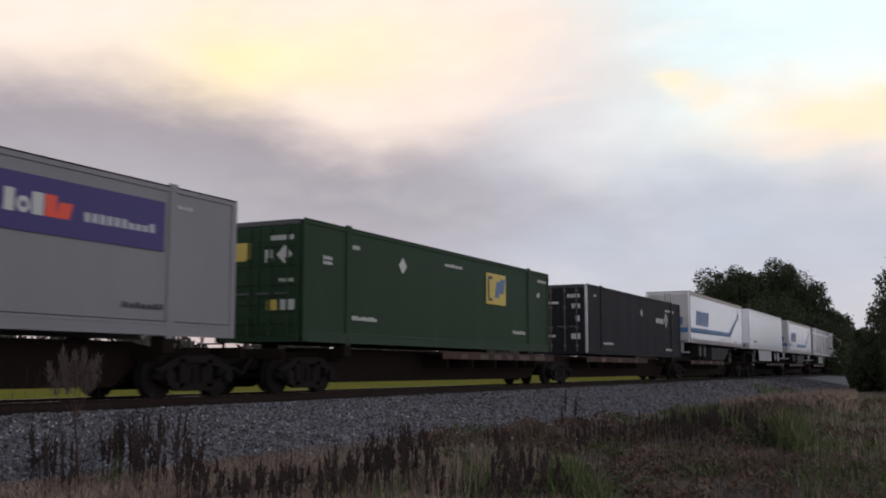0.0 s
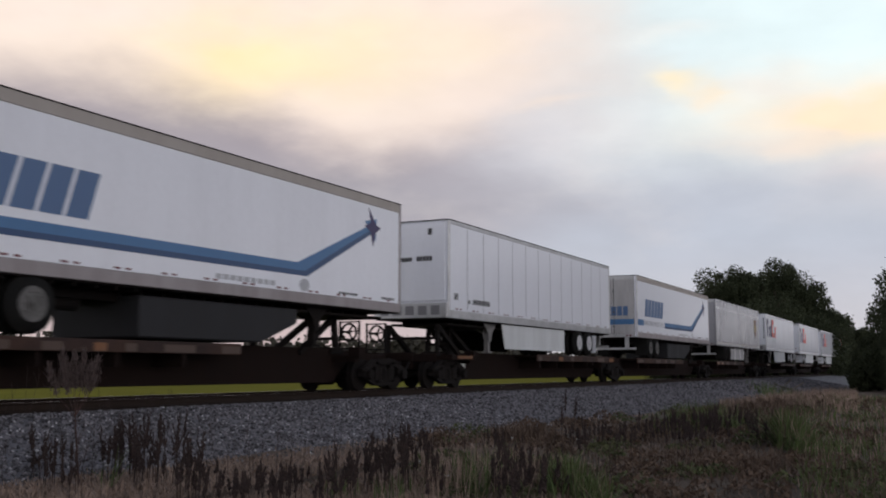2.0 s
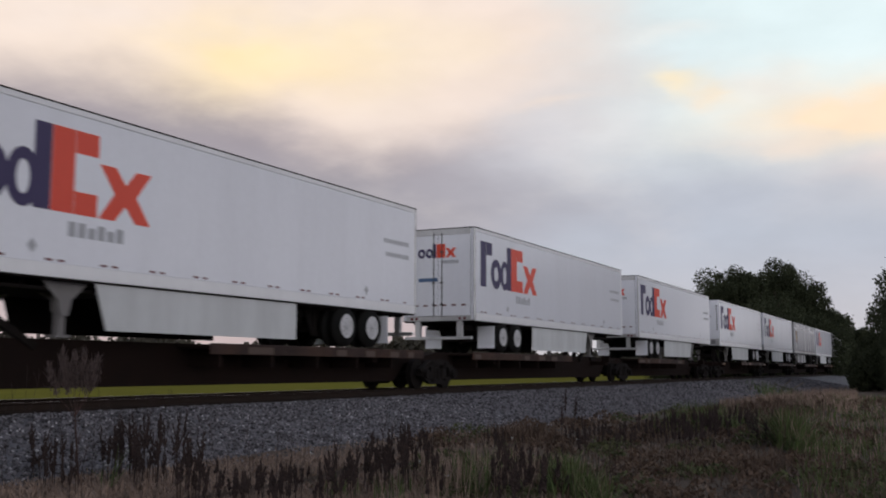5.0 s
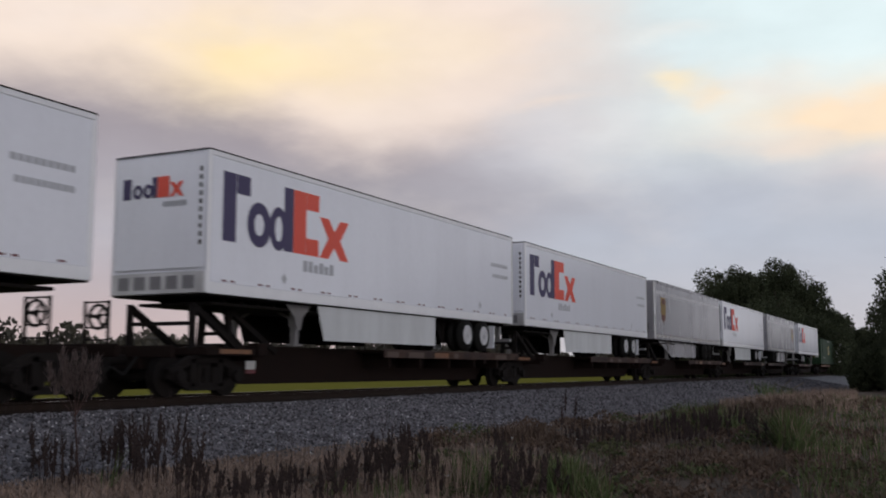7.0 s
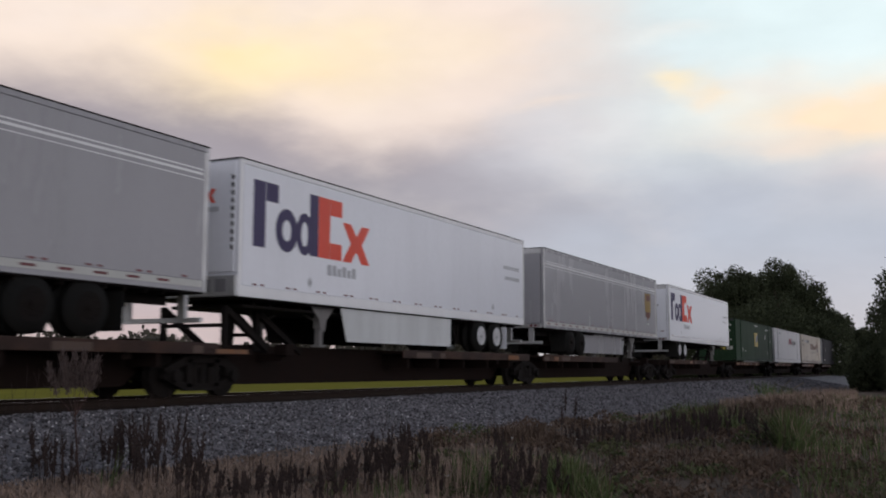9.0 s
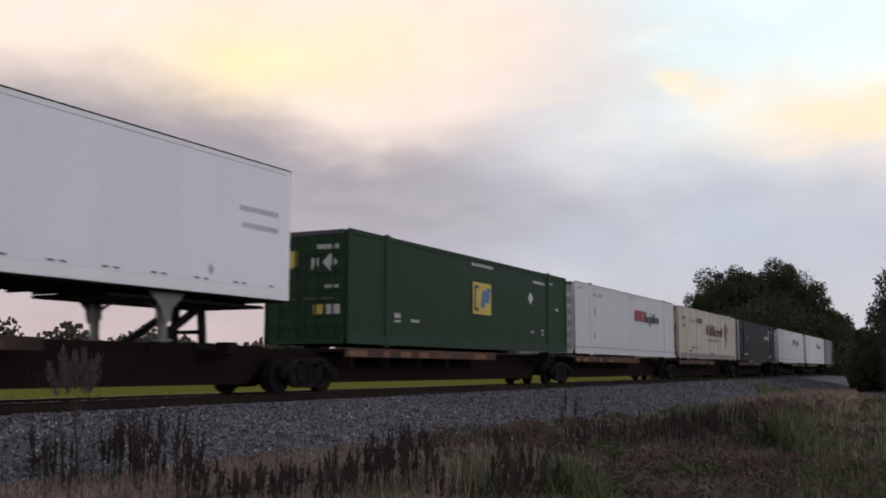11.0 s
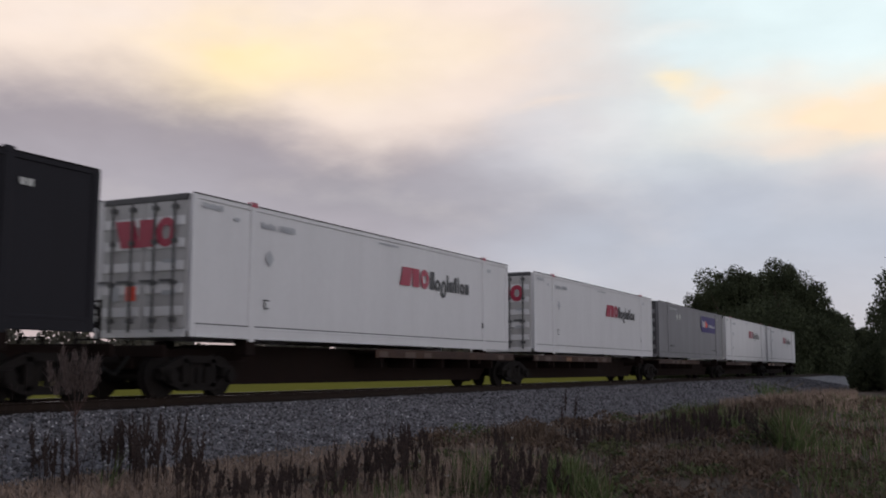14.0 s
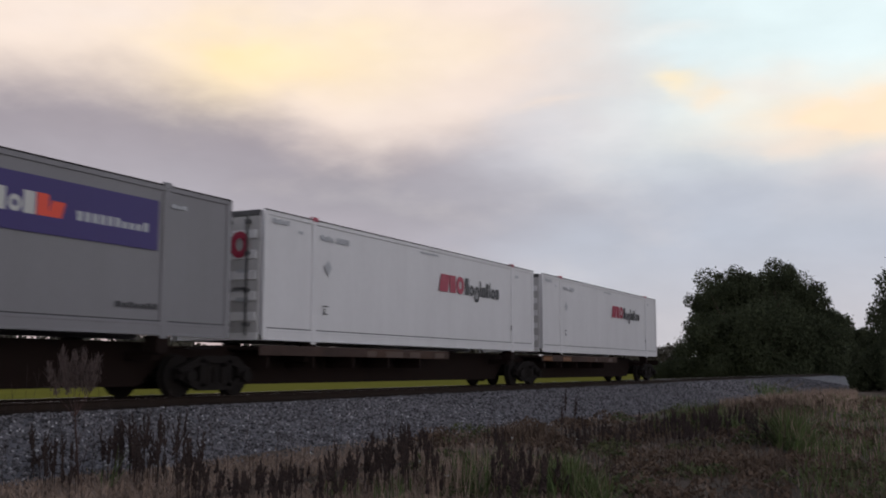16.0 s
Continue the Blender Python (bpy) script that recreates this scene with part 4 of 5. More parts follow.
def silver_trailer(x, rear_left):
    t = trailer(x, SILVER, "silver grey semi-trailer with a gold shield emblem", rear_left, True, SILVER, 3.7, deep_rail=0.0, panels=1, rail_mat=SILVER, rim_mesh=DARK_RIM, nose_taper=0.3 if rear_left else 2.8)
    marks("pin_stripe", t, PIN_WHITE, [("bar", 0.2, 15.95, tz(5.52), tz(5.57)), ("bar", 0.2, 15.95, tz(5.62), tz(5.65)), ("bar", 0.2, 15.95, tz(5.42), tz(5.44))], 0.001)
    a = 13.9 if rear_left else 1.2
    marks("emblem", t, GOLD, [("shield", a, a + 1.05, tz(3.98), tz(5.34))], 0.001, label="gold shield emblem")
    marks("emblem", t, BROWN, [("shield", a + 0.09, a + 0.96, tz(4.06), tz(4.42)), ("bar", a + 0.24, a + 0.97, tz(4.98), tz(5.26))], 0.005)
    marks("emblem", t, CHALK, [("bar", a + 0.36, a + 0.7, tz(3.80), tz(3.86))], 0.001)
    marks("lower_band", t, CHALK, [("bar", 0.15, 16.0, 0.10, 0.235)], 0.010, label="pale lower rail band")
    marks("reflector_tape", t, RED_TAPE, [("bar", 0.3 + i * 0.8, 0.62 + i * 0.8, 0.14, 0.19) for i in range(19)], 0.014)
    if rear_left:
        marks("sticker", t, YELLOW, [("bar", 1.1, 1.7, 0.6, 0.85)], 0.003, end=-0.022, label="yellow door placard")
    return t


def ribbed_trailer(x):
    t = trailer(x, WHITE, "plain white plate-sided semi-trailer with dark door lettering", False, True, SKIRT, 3.45, panels=13)
    marks("seam", t, PALE, [("bar", 0.13 + i * (LENGTH - 0.26) / 13 - 0.02, 0.13 + i * (LENGTH - 0.26) / 13 + 0.02, 0.27, 2.84) for i in range(1, 13)], 0.001)
    marks("lettering", t, INK, bars(1.75, 3.1, tz(3.62), tz(3.78), 8, 0.2, 5) + bars(0.4, 0.7, tz(3.7), tz(3.9), 2) + [("disc", 1.4, 1.55, tz(3.62), tz(3.75))], 0.001)
    marks("lettering", t, INK, bars(0.55, 1.1, 1.75, 1.9, 5) + bars(1.25, 1.65, 1.75, 1.88, 4) + [("bar", 0.55, 0.68, 2.55, 2.75)], 0.003, end=-0.022)
    return t


# ---- the train's spine cars ----


def rail_wheel_mesh():
    bm = bmesh.new()
    cyl(bm, (0, 0, 0), "y", 0.42, 0.13, 28)
    cyl(bm, (0, 0.075, 0), "y", 0.455, 0.03, 28)
    cyl(bm, (0, -0.08, 0), "y", 0.12, 0.08, 14)
    return finish("wheel", bm, DARK_STEEL)


RAIL_WHEEL = rail_wheel_mesh()


def side_frame_mesh():
    bm = bmesh.new()
    chords = [((-1.12, 0.50), (-0.45, 0.76)), ((-0.45, 0.76), (0.45, 0.76)), ((0.45, 0.76), (1.12, 0.50)), ((-1.12, 0.44), (-0.5, 0.20)), ((-0.5, 0.20), (0.5, 0.20)),
              ((0.5, 0.20), (1.12, 0.44)), ((-0.42, 0.20), (-0.42, 0.76)), ((0.42, 0.20), (0.42, 0.76))]
    for (a, b), (c, d) in chords:
        beam(bm, (a, 0, b), (c, 0, d), 0.15)
    for u in (-0.89, 0.89):
        cyl(bm, (u, -0.10, 0.42), "y", 0.13, 0.2, 12)
        box(bm, u - 0.17, u + 0.17, -0.09, 0.09, 0.40, 0.62, 0.02)
    for u in (-0.25, 0.0, 0.25):
        cyl(bm, (u, -0.02, 0.42), "z", 0.085, 0.36, 10)
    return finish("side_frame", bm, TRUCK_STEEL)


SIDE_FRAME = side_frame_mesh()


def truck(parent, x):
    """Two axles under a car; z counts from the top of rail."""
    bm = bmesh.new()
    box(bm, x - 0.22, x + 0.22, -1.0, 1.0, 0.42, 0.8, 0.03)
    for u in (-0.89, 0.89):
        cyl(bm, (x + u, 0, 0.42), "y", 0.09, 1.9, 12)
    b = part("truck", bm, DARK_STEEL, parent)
    for u in (-0.89, 0.89):
        share("wheel", RAIL_WHEEL, b, x + u, -0.765, 0.42)
        share("wheel", RAIL_WHEEL, b, x + u, 0.765, 0.42, math.pi)
    share("side_frame", SIDE_FRAME, b, x, -1.0, 0)
    share("side_frame", SIDE_FRAME, b, x, 1.0, 0, math.pi)


def spine_car(x0, x1, load_x, deck_left, trailer_load, left_end, right_end, seed, edge_mat):
    """One platform between the truck centres x0 and x1; deck_left: its wheel deck lies at the load's low-x end."""
    rnd = random.Random(seed)
    c = mover("spine_car", x0, RAIL, "grimy brown intermodal spine car with shade-darkened paint and rust-edged decks", "railway car", "spine cars of the train")
    L = x1 - x0
    bm = bmesh.new()
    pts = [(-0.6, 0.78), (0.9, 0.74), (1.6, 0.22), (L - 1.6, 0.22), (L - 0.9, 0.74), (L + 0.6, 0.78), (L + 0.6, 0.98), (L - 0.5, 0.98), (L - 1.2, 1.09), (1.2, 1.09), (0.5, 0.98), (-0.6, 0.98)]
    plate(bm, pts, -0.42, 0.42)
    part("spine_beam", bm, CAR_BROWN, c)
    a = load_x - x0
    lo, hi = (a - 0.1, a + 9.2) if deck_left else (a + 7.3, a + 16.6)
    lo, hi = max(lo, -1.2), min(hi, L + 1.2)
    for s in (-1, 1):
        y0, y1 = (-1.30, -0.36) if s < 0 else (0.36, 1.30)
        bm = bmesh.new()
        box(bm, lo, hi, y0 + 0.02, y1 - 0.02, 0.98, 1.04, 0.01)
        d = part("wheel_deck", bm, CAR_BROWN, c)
        ya = (-1.30, -1.25) if s < 0 else (1.25, 1.30)
        ob_box("deck_edge", edge_mat, d, lo, hi, ya[0], ya[1], 0.86, 1.09, 0.012, "rust-streaked deck edge")
        u = lo + 0.15
        while u < hi - 0.5:
            w = rnd.choice((0.3, 0.45, 0.9, 0.6))
            k = rnd.choice((AMBER, AMBER, FADED, None) if edge_mat is RUST else (AMBER, FADED, FADED, FADED, RUST, RUST, RUST, None))
            if k and k is not RUST and u + w < hi:
                f = (ya[0] - 0.004, ya[0]) if s < 0 else (ya[1], ya[1] + 0.004)
                ob_box("reflector_strip", k, d, u, u + w, f[0], f[1], 0.88, 1.03)
            u += w + rnd.uniform(0.3, 1.0)
        for px in np.arange(lo + 0.4, hi - 0.2, 1.8):
            bm = bmesh.new()
            plate(bm, [(px - 0.05, 0.6), (px + 0.05, 0.6), (px + 0.05, 0.98), (px - 0.05, 0.98)], min(y0 * 0.95, y1 * 0.95), max(y0 * 0.95, y1 * 0.95))
            part("cross_arm", bm, CAR_BROWN, d)
    # container pedestals
    for u in (1.98, LENGTH - 1.98):
        bm = bmesh.new()
        for s in (-1, 1):
            box(bm, a + u - 0.16, a + u + 0.16, s * 1.12 - 0.17, s * 1.12 + 0.17, 0.86, 1.19 if not trailer_load else 1.12, 0.01)
        box(bm, a + u - 0.12, a + u + 0.12, -1.12, 1.12, 0.74, 0.9)
        part("pedestal", bm, CAR_BROWN, c)
    # hitch under the trailer's nose
    if trailer_load:
        u = a + (LENGTH - 1.9 if deck_left else 1.9)
        s = -1 if deck_left else 1
        bm = bmesh.new()
        for yy in (-0.42, 0.42):
            beam(bm, (u, yy, 0.95), (u, yy * 0.8, 1.98), 0.13)
            beam(bm, (u + s * 1.7, yy, 0.95), (u + s * 0.1, yy * 0.8, 1.85), 0.13)
        box(bm, u - 0.45, u + 0.45, -0.55, 0.55, 1.9, 2.05, 0.02)
        box(bm, u - 0.3, u + 0.3, -0.5, 0.5, 0.95, 1.12, 0.02)
        beam(bm, (u, -0.42, 1.35), (u, 0.42, 1.35), 0.08)
        part("hitch_stand", bm, DARK_STEEL, c, "black steel trestle hitch")
        if not deck_left:
            bm = bmesh.new()
            for yy in (-0.85, 0.85):
                beam(bm, (a + 0.15, yy, 0.95), (a + 0.15, yy, 1.92), 0.11)
                beam(bm, (a + 0.15, yy, 1.86), (a + 1.65, yy, 1.0), 0.13)
            beam(bm, (a + 0.15, -0.85, 1.5), (a + 0.15, 0.85, 1.5), 0.08)
            part("hitch_strut", bm, DARK_STEEL, c)
            for y0, y1 in ((-1.3, -0.42), (0.42, 1.3)):
                p = ob_box("end_platform", CAR_BROWN, c, -0.3, 1.3, y0, y1, 0.84, 1.0, 0.012)
                f = (-1.306, -1.301) if y0 < 0 else (1.301, 1.306)
                ob_box("reflector_strip", AMBER, p, 0.1, 1.15, f[0], f[1], 0.88, 0.97)
        if left_end and not deck_left:
            ob_box("car_placard", CHALK, c, 2.1, 2.45, -0.428, -0.423, 0.55, 0.8, label="small white placard")
            ob_box("car_placard", RED_TAPE, c, 2.1, 2.45, -0.428, -0.423, 0.46, 0.545)
    truck(c, 0.0)
    if right_end:
        truck(c, L)
    for on, e, s in ((left_end, 0.0, -1), (right_end, L, 1)):
        if not on:
            continue
        bm = bmesh.new()
        box(bm, min(e, e + s * 1.25), max(e, e + s * 1.25), -0.42, 0.42, 0.55, 0.98, 0.03)
        box(bm, min(e + s * 1.2, e + s * 1.3), max(e + s * 1.2, e + s * 1.3), -1.25, 1.25, 0.78, 1.02, 0.02)
        part("end_sill", bm, CAR_BROWN, c)
        bm = bmesh.new()
        cyl(bm, (e + s * 1.6, 0, 0.75), "x", 0.11, 0.75, 10)
        box(bm, e + s * 1.88 - 0.13, e + s * 1.88 + 0.13, -0.17, 0.17, 0.58, 0.92, 0.04)
        part("coupler", bm, DARK_STEEL, c)
        for yy in (0.5, 1.15):
            bm = bmesh.new()
            beam(bm, (e + s * 1.22, yy, 0.9), (e + s * 1.22, yy, 1.95), 0.05)
            part("ladder_rail", bm, DARK_STEEL, c)
        for z in (1.15, 1.4, 1.65, 1.92):
            bm = bmesh.new()
            beam(bm, (e + s * 1.22, 0.5, z), (e + s * 1.22, 1.15, z), 0.035)
            part("ladder_rung", bm, DARK_STEEL, c)
        bm = bmesh.new()
        rim = [(e + s * 1.18, 0.82 + 0.25 * math.cos(i * math.tau / 12), 1.62 + 0.25 * math.sin(i * math.tau / 12)) for i in range(12)]
        for i in range(12):
            beam(bm, rim[i], rim[(i + 1) % 12], 0.05)
        for i in (0, 4, 8):
            beam(bm, (e + s * 1.18, 0.82, 1.62), rim[i], 0.04)
        cyl(bm, (e + s * 1.18, 0.82, 1.62), "x", 0.06, 0.08, 10)
        part("brake_wheel", bm, DARK_STEEL, c, "black hand brake wheel")
        bm = bmesh.new()
        beam(bm, (e + s * 1.32, -0.4, 0.8), (e + s * 1.7, -0.42, 0.45), 0.05)
        beam(bm, (e + s * 1.7, -0.42, 0.45), (e + s * 1.95, -0.35, 0.6), 0.05)
        part("air_hose", bm, TYRE, c)
    return c

# ---- ground, track ----


def toe(x):
    """The near edge of the ballast, y."""
    t = min(max((x - 18) / 22, 0), 1)
    return 10.9 - 2.5 * t * t * (3 - 2 * t)


def ground_z(x, y):
    h = 0.05 * noise.noise((x * 0.35, y * 0.35, 0)) + 0.025 * noise.noise((x * 1.3, y * 1.3, 3))
    near = max(0.0, 1 - (x * x + y * y) ** 0.5 / 6)
    h *= 1 - near
    d = ((x - 38) / 16) ** 2 + ((y - 5.0) / 2.6) ** 2
    h += 0.40 * math.exp(-d)
    if 8 < y < 21 and -80 < x < 420:
        h += 0.10
    return h


def axis(lo, hi, a, b, fine, growth):
    pts = list(np.arange(a, b + fine / 2, fine))
    step = fine
    while pts[-1] < hi:
        step *= growth
        pts.append(pts[-1] + step)
    step = fine
    while pts[0] > lo:
        step *= growth
        pts.insert(0, pts[0] - step)
    return pts


def build_ground():
    xs = axis(-2500, 3000, -6, 95, 0.5, 1.25)
    ys = axis(-2500, 3000, -4, 18.8, 0.4, 1.25)
    verts = [(x, y, ground_z(x, y) if abs(x) < 400 and abs(y) < 300 else 0.0) for y in ys for x in xs]
    n = len(xs)
    faces = [(j * n + i, j * n + i + 1, (j + 1) * n + i + 1, (j + 1) * n + i) for j in range(len(ys) - 1) for i in range(n - 1)]
    me = bpy.data.meshes.new("ground")
    me.from_pydata(verts, [], faces)
    me.materials.append(EARTH)
    me.materials.append(FIELD)
    me.polygons.foreach_set("material_index", [1 if ys[f // (n - 1)] > 18 else 0 for f in range(len(faces))])
    me.polygons.foreach_set("use_smooth", [True] * len(faces))
    tagged(new("ground", me), "dry grassy verge and yellow-green field beyond the track", "ground", kind="structure")


def bed_z(x, y):
    """Top of the ballast."""
    t = toe(x)
    if y < TRACK:
        k = (y - t) / (13.1 - t)
    else:
        k = (19.6 - y) / (19.6 - 16.5)
    k = min(max(k, 0), 1)
    return 0.02 + 0.80 * (k ** 0.9) + 0.02 * noise.noise((x * 2.0, y * 2.0, 7))


def build_track():
    xs = axis(-160, 700, -4, 100, 0.5, 1.2)
    us = np.linspace(0, 1, 26)
    verts, faces = [], []
    for x in xs:
        for u in us:
            y = toe(x) - 0.2 + u * (19.8 - toe(x))
            verts.append((x, y, bed_z(x, y)))
    m = len(us)
    for i in range(len(xs) - 1):
        for j in range(m - 1):
            faces.append((i * m + j, (i + 1) * m + j, (i + 1) * m + j + 1, i * m + j + 1))
    me = bpy.data.meshes.new("ballast_bed")
    me.from_pydata(verts, [], faces)
    me.materials.append(BALLAST_BED)
    me.polygons.foreach_set("use_smooth", [True] * len(faces))
    tagged(new("ballast_bed", me), "grey crushed stone railway embankment", "ballast", kind="structure")
    # rails
    for y in (TRACK - 0.7525, TRACK + 0.7525):
        prof = [(-0.07, 0.0), (0.07, 0.0), (0.07, 0.015), (0.012, 0.04), (0.012, 0.13), (0.036, 0.142), (0.036, 0.172), (-0.036, 0.172), (-0.036, 0.142),
                (-0.012, 0.13), (-0.012, 0.04), (-0.07, 0.015)]
        bm = bmesh.new()
        ends = [[bm.verts.new((x, y + a, RAIL - 0.172 + b)) for a, b in prof] for x in (-160, 700)]
        k = len(prof)
        for i in range(k):
            f = bm.faces.new((ends[0][i], ends[0][(i + 1) % k], ends[1][(i + 1) % k], ends[1][i]))
            f.material_index = 1 if i == 6 else 0
        ob = new("rail", finish("rail", bm, (RAIL_STEEL, RAIL_SHINE)))
        tagged(ob, "brown steel running rail with polished head", "rail", kind="structure")
    # ties
    bed = new("track_ties")
    tagged(bed, "row of dark creosoted wooden ties", "ties", kind="structure")
    bm = bmesh.new()
    box(bm, -0.115, 0.115, -1.3, 1.3, -0.16, 0.0, 0.015)
    me = finish("tie", bm, TIE_WOOD)
    rnd = random.Random(5)
    for i in range(260):
        share("tie", me, bed, -4 + i * 0.5 + rnd.uniform(-0.03, 0.03), TRACK + rnd.uniform(-0.03, 0.03), RAIL - 0.174 + rnd.uniform(-0.006, 0.0), rnd.uniform(-0.01, 0.01))


def build_stones():
    """Loose crushed stone, thick near the camera and thinner far off."""
    rng = np.random.default_rng(4)
    shapes = []
    for k in range(6):
        bm = bmesh.new()
        bmesh.ops.create_icosphere(bm, subdivisions=1, radius=1.0)
        v = np.array([x.co[:] for x in bm.verts])
        f = np.array([[x.index for x in p.verts] for p in bm.faces])
        bm.free()
        v = v * rng.uniform(0.72, 1.18, (len(v), 1)) * np.array([1.0, 0.8, 0.62])
        shapes.append((v, f))
    for name, mat, share_of, label in (("ballast_stones", STONE, 0.88, "loose grey crushed stones of the track bed"),
                                       ("pale_ballast_stones", PALE_STONE, 0.12, "scattered pale stones among the crushed stone")):
        V, F, base = [], [], 0
        for lo, hi, n, size in ((6, 26, 21000, 0.030), (26, 52, 16000, 0.038), (52, 100, 8000, 0.055))[:1 if mat is PALE_STONE else 3]:
            for _ in range(int(n * share_of)):
                x = rng.uniform(lo, hi)
                t = toe(x)
                y = rng.uniform(t - 0.15, 13.75) if rng.random() < 0.98 else rng.uniform(t - 0.7, t)
                s = size * rng.uniform(0.55, 1.5) * (0.8 if mat is PALE_STONE else 1.0)
                v, f = shapes[rng.integers(6)]
                a, b = rng.uniform(0, math.tau), rng.uniform(-0.9, 0.9)
                ca, sa, cb, sb = math.cos(a), math.sin(a), math.cos(b), math.sin(b)
                R = np.array([[ca, -sa, 0], [sa, ca, 0], [0, 0, 1]]) @ np.array([[cb, 0, sb], [0, 1, 0], [-sb, 0, cb]])
                z = bed_z(x, y) if y > t - 0.15 else ground_z(x, y)
                V.append(v @ R.T * s + (x, y, z + s * rng.uniform(0.1, 0.7)))
                F.append(f + base)
                base += len(v)
        V, F = np.concatenate(V), np.concatenate(F)
        me = bpy.data.meshes.new(name)
        me.from_pydata(V.tolist(), [], F.tolist())
        me.materials.append(mat)
        tagged(new(name, me), label, "stones", kind="stuff")


# ---- vegetation ----


class Soup:
    def __init__(self):
        self.v, self.f = [], []

    def quad(self, a, b, c, d):
        n = len(self.v)
        self.v += [a, b, c, d]
        self.f.append((n, n + 1, n + 2, n + 3))

    def blade(self, x, y, z, h, w, lean, turn, bend=0.4):
        """A grass blade of three bent pieces."""
        dx, dy = math.cos(turn), math.sin(turn)
        px, py = -dy * w / 2, dx * w / 2
        n = len(self.v)
        for k, (u, s) in enumerate(((0, 1), (0.45, 0.85), (0.8, 0.5), (1.0, 0.08))):
            o = lean * h * (u + bend * u * u)
            zz = z + h * u * (1 - 0.25 * abs(lean) * u)
            self.v += [(x + dx * o - px * s, y + dy * o - py * s, zz), (x + dx * o + px * s, y + dy * o + py * s, zz)]
        for k in range(3):
            m = n + 2 * k
            self.f.append((m, m + 1, m + 3, m + 2))

    def stem(self, a, b, r):
        a, b = Vector(a), Vector(b)
        q = (b - a).to_track_quat("Z", "Y")
        n = len(self.v)
        for p, s in ((a, 1.0), (b, 0.6)):
            for k in range(3):
                o = q @ Vector((r * s * math.cos(k * math.tau / 3), r * s * math.sin(k * math.tau / 3), 0))
                self.v.append(tuple(p + o))
        for k in range(3):
            j = (k + 1) % 3
            self.f.append((n + k, n + j, n + 3 + j, n + 3 + k))

    def bud(self, x, y, z, r, h):
        n = len(self.v)
        self.v += [(x, y, z - h), (x + r, y, z), (x, y + r, z), (x - r, y, z), (x, y - r, z), (x, y, z + h)]
        for k in range(4):
            i, j = n + 1 + k, n + 1 + (k + 1) % 4
            self.f += [(n, j, i), (n + 5, i, j)]

    def leaf(self, p, size, rnd):
        a = Vector((rnd.gauss(0, 1), rnd.gauss(0, 1), rnd.gauss(0, 1))).normalized()
        b = a.orthogonal().normalized() * size * rnd.uniform(0.5, 1.0)
        c = a.cross(b).normalized() * size * rnd.uniform(0.35, 0.7)
        p = Vector(p)
        self.quad(tuple(p - b), tuple(p + c), tuple(p + b), tuple(p - c))

    def mesh(self, name, mat):
        me = bpy.data.meshes.new(name)
        me.from_pydata(self.v, [], self.f)
        me.materials.append(mat)
        return me


def floor_z(x, y):
    return bed_z(x, y) if y > toe(x) else ground_z(x, y)


def on_ground(rnd, az0, az1, d0, d1, power=1.0):
    """A place on the verge, by bearing (degrees from +y towards +x) and distance."""
    a = radians(rnd.uniform(az0, az1))
    d = d0 + (d1 - d0) * rnd.random() ** power
    return d * math.sin(a), d * math.cos(a)


def dock_stalk(stems, heads, x, y, h, rnd):
    z = floor_z(x, y)
    lx, ly = rnd.gauss(0, 0.06) * h, rnd.gauss(0, 0.06) * h
    stems.stem((x, y, z - 0.03), (x + lx, y + ly, z + h), 0.006)
    top = rnd.uniform(0.35, 0.6)
    n = int(24 * h / 0.8) + 6
    for i in range(n):
        u = 1 - top + top * i / n
        r = 0.0185 * (1.15 - 0.8 * (u - 1 + top) / top) * rnd.uniform(0.6, 1.3)
        heads.bud(x + lx * u + rnd.gauss(0, 0.012), y + ly * u + rnd.gauss(0, 0.012), z + h * u, r, 0.028)
    for k in range(rnd.randint(1, 4)):
        u = rnd.uniform(0.4, 0.7)
        a = rnd.uniform(0, math.tau)
        q = rnd.uniform(0.12, 0.3) * h
        p0 = (x + lx * u, y + ly * u, z + h * u)
        p1 = (p0[0] + 0.3 * q * math.cos(a), p0[1] + 0.3 * q * math.sin(a), p0[2] + q)
        stems.stem(p0, p1, 0.004)
        for i in range(8):
            w = 0.2 + 0.8 * i / 8
            heads.bud(p0[0] + (p1[0] - p0[0]) * w, p0[1] + (p1[1] - p0[1]) * w, p0[2] + (p1[2] - p0[2]) * w, 0.014, 0.024)


# clumps of dock: bearing, distance, count, height
DOCKS = ((42.3, 14.6, 14, 0.62), (43.0, 13.6, 8, 0.5), (45.7, 14.6, 20, 0.82), (47.6, 13.8, 26, 0.88), (49.7, 12.3, 14, 0.72), (51.0, 12.4, 7, 0.5), (52.4, 12.3, 11, 0.44), (53.6, 12.3, 14, 0.46),
         (54.6, 12.5, 12, 0.42), (57.2, 12.4, 18, 0.62), (58.4, 13.2, 8, 0.5), (59.5, 13.6, 14, 0.80), (60.9, 13.9, 22, 0.82), (62.2, 14.6, 14, 0.70), (63.1, 13.0, 8, 0.5), (66.5, 12.6, 14, 0.58),
         (67.6, 12.7, 14, 0.60), (68.6, 12.8, 12, 0.56), (69.6, 13.2, 10, 0.5), (66.3, 18.8, 11, 0.52), (70.9, 20.6, 14, 0.50), (72.2, 21.0, 16, 0.52),
         (73.6, 21.2, 10, 0.47), (75.1, 21.8, 16, 0.54), (76.7, 22.6, 32, 0.58), (78.2, 23.2, 36, 0.57), (79.7, 23.7, 30, 0.56), (80.8, 23.1, 18, 0.54),
         (77.4, 20.4, 16, 0.46), (70.1, 23.8, 3, 0.95))


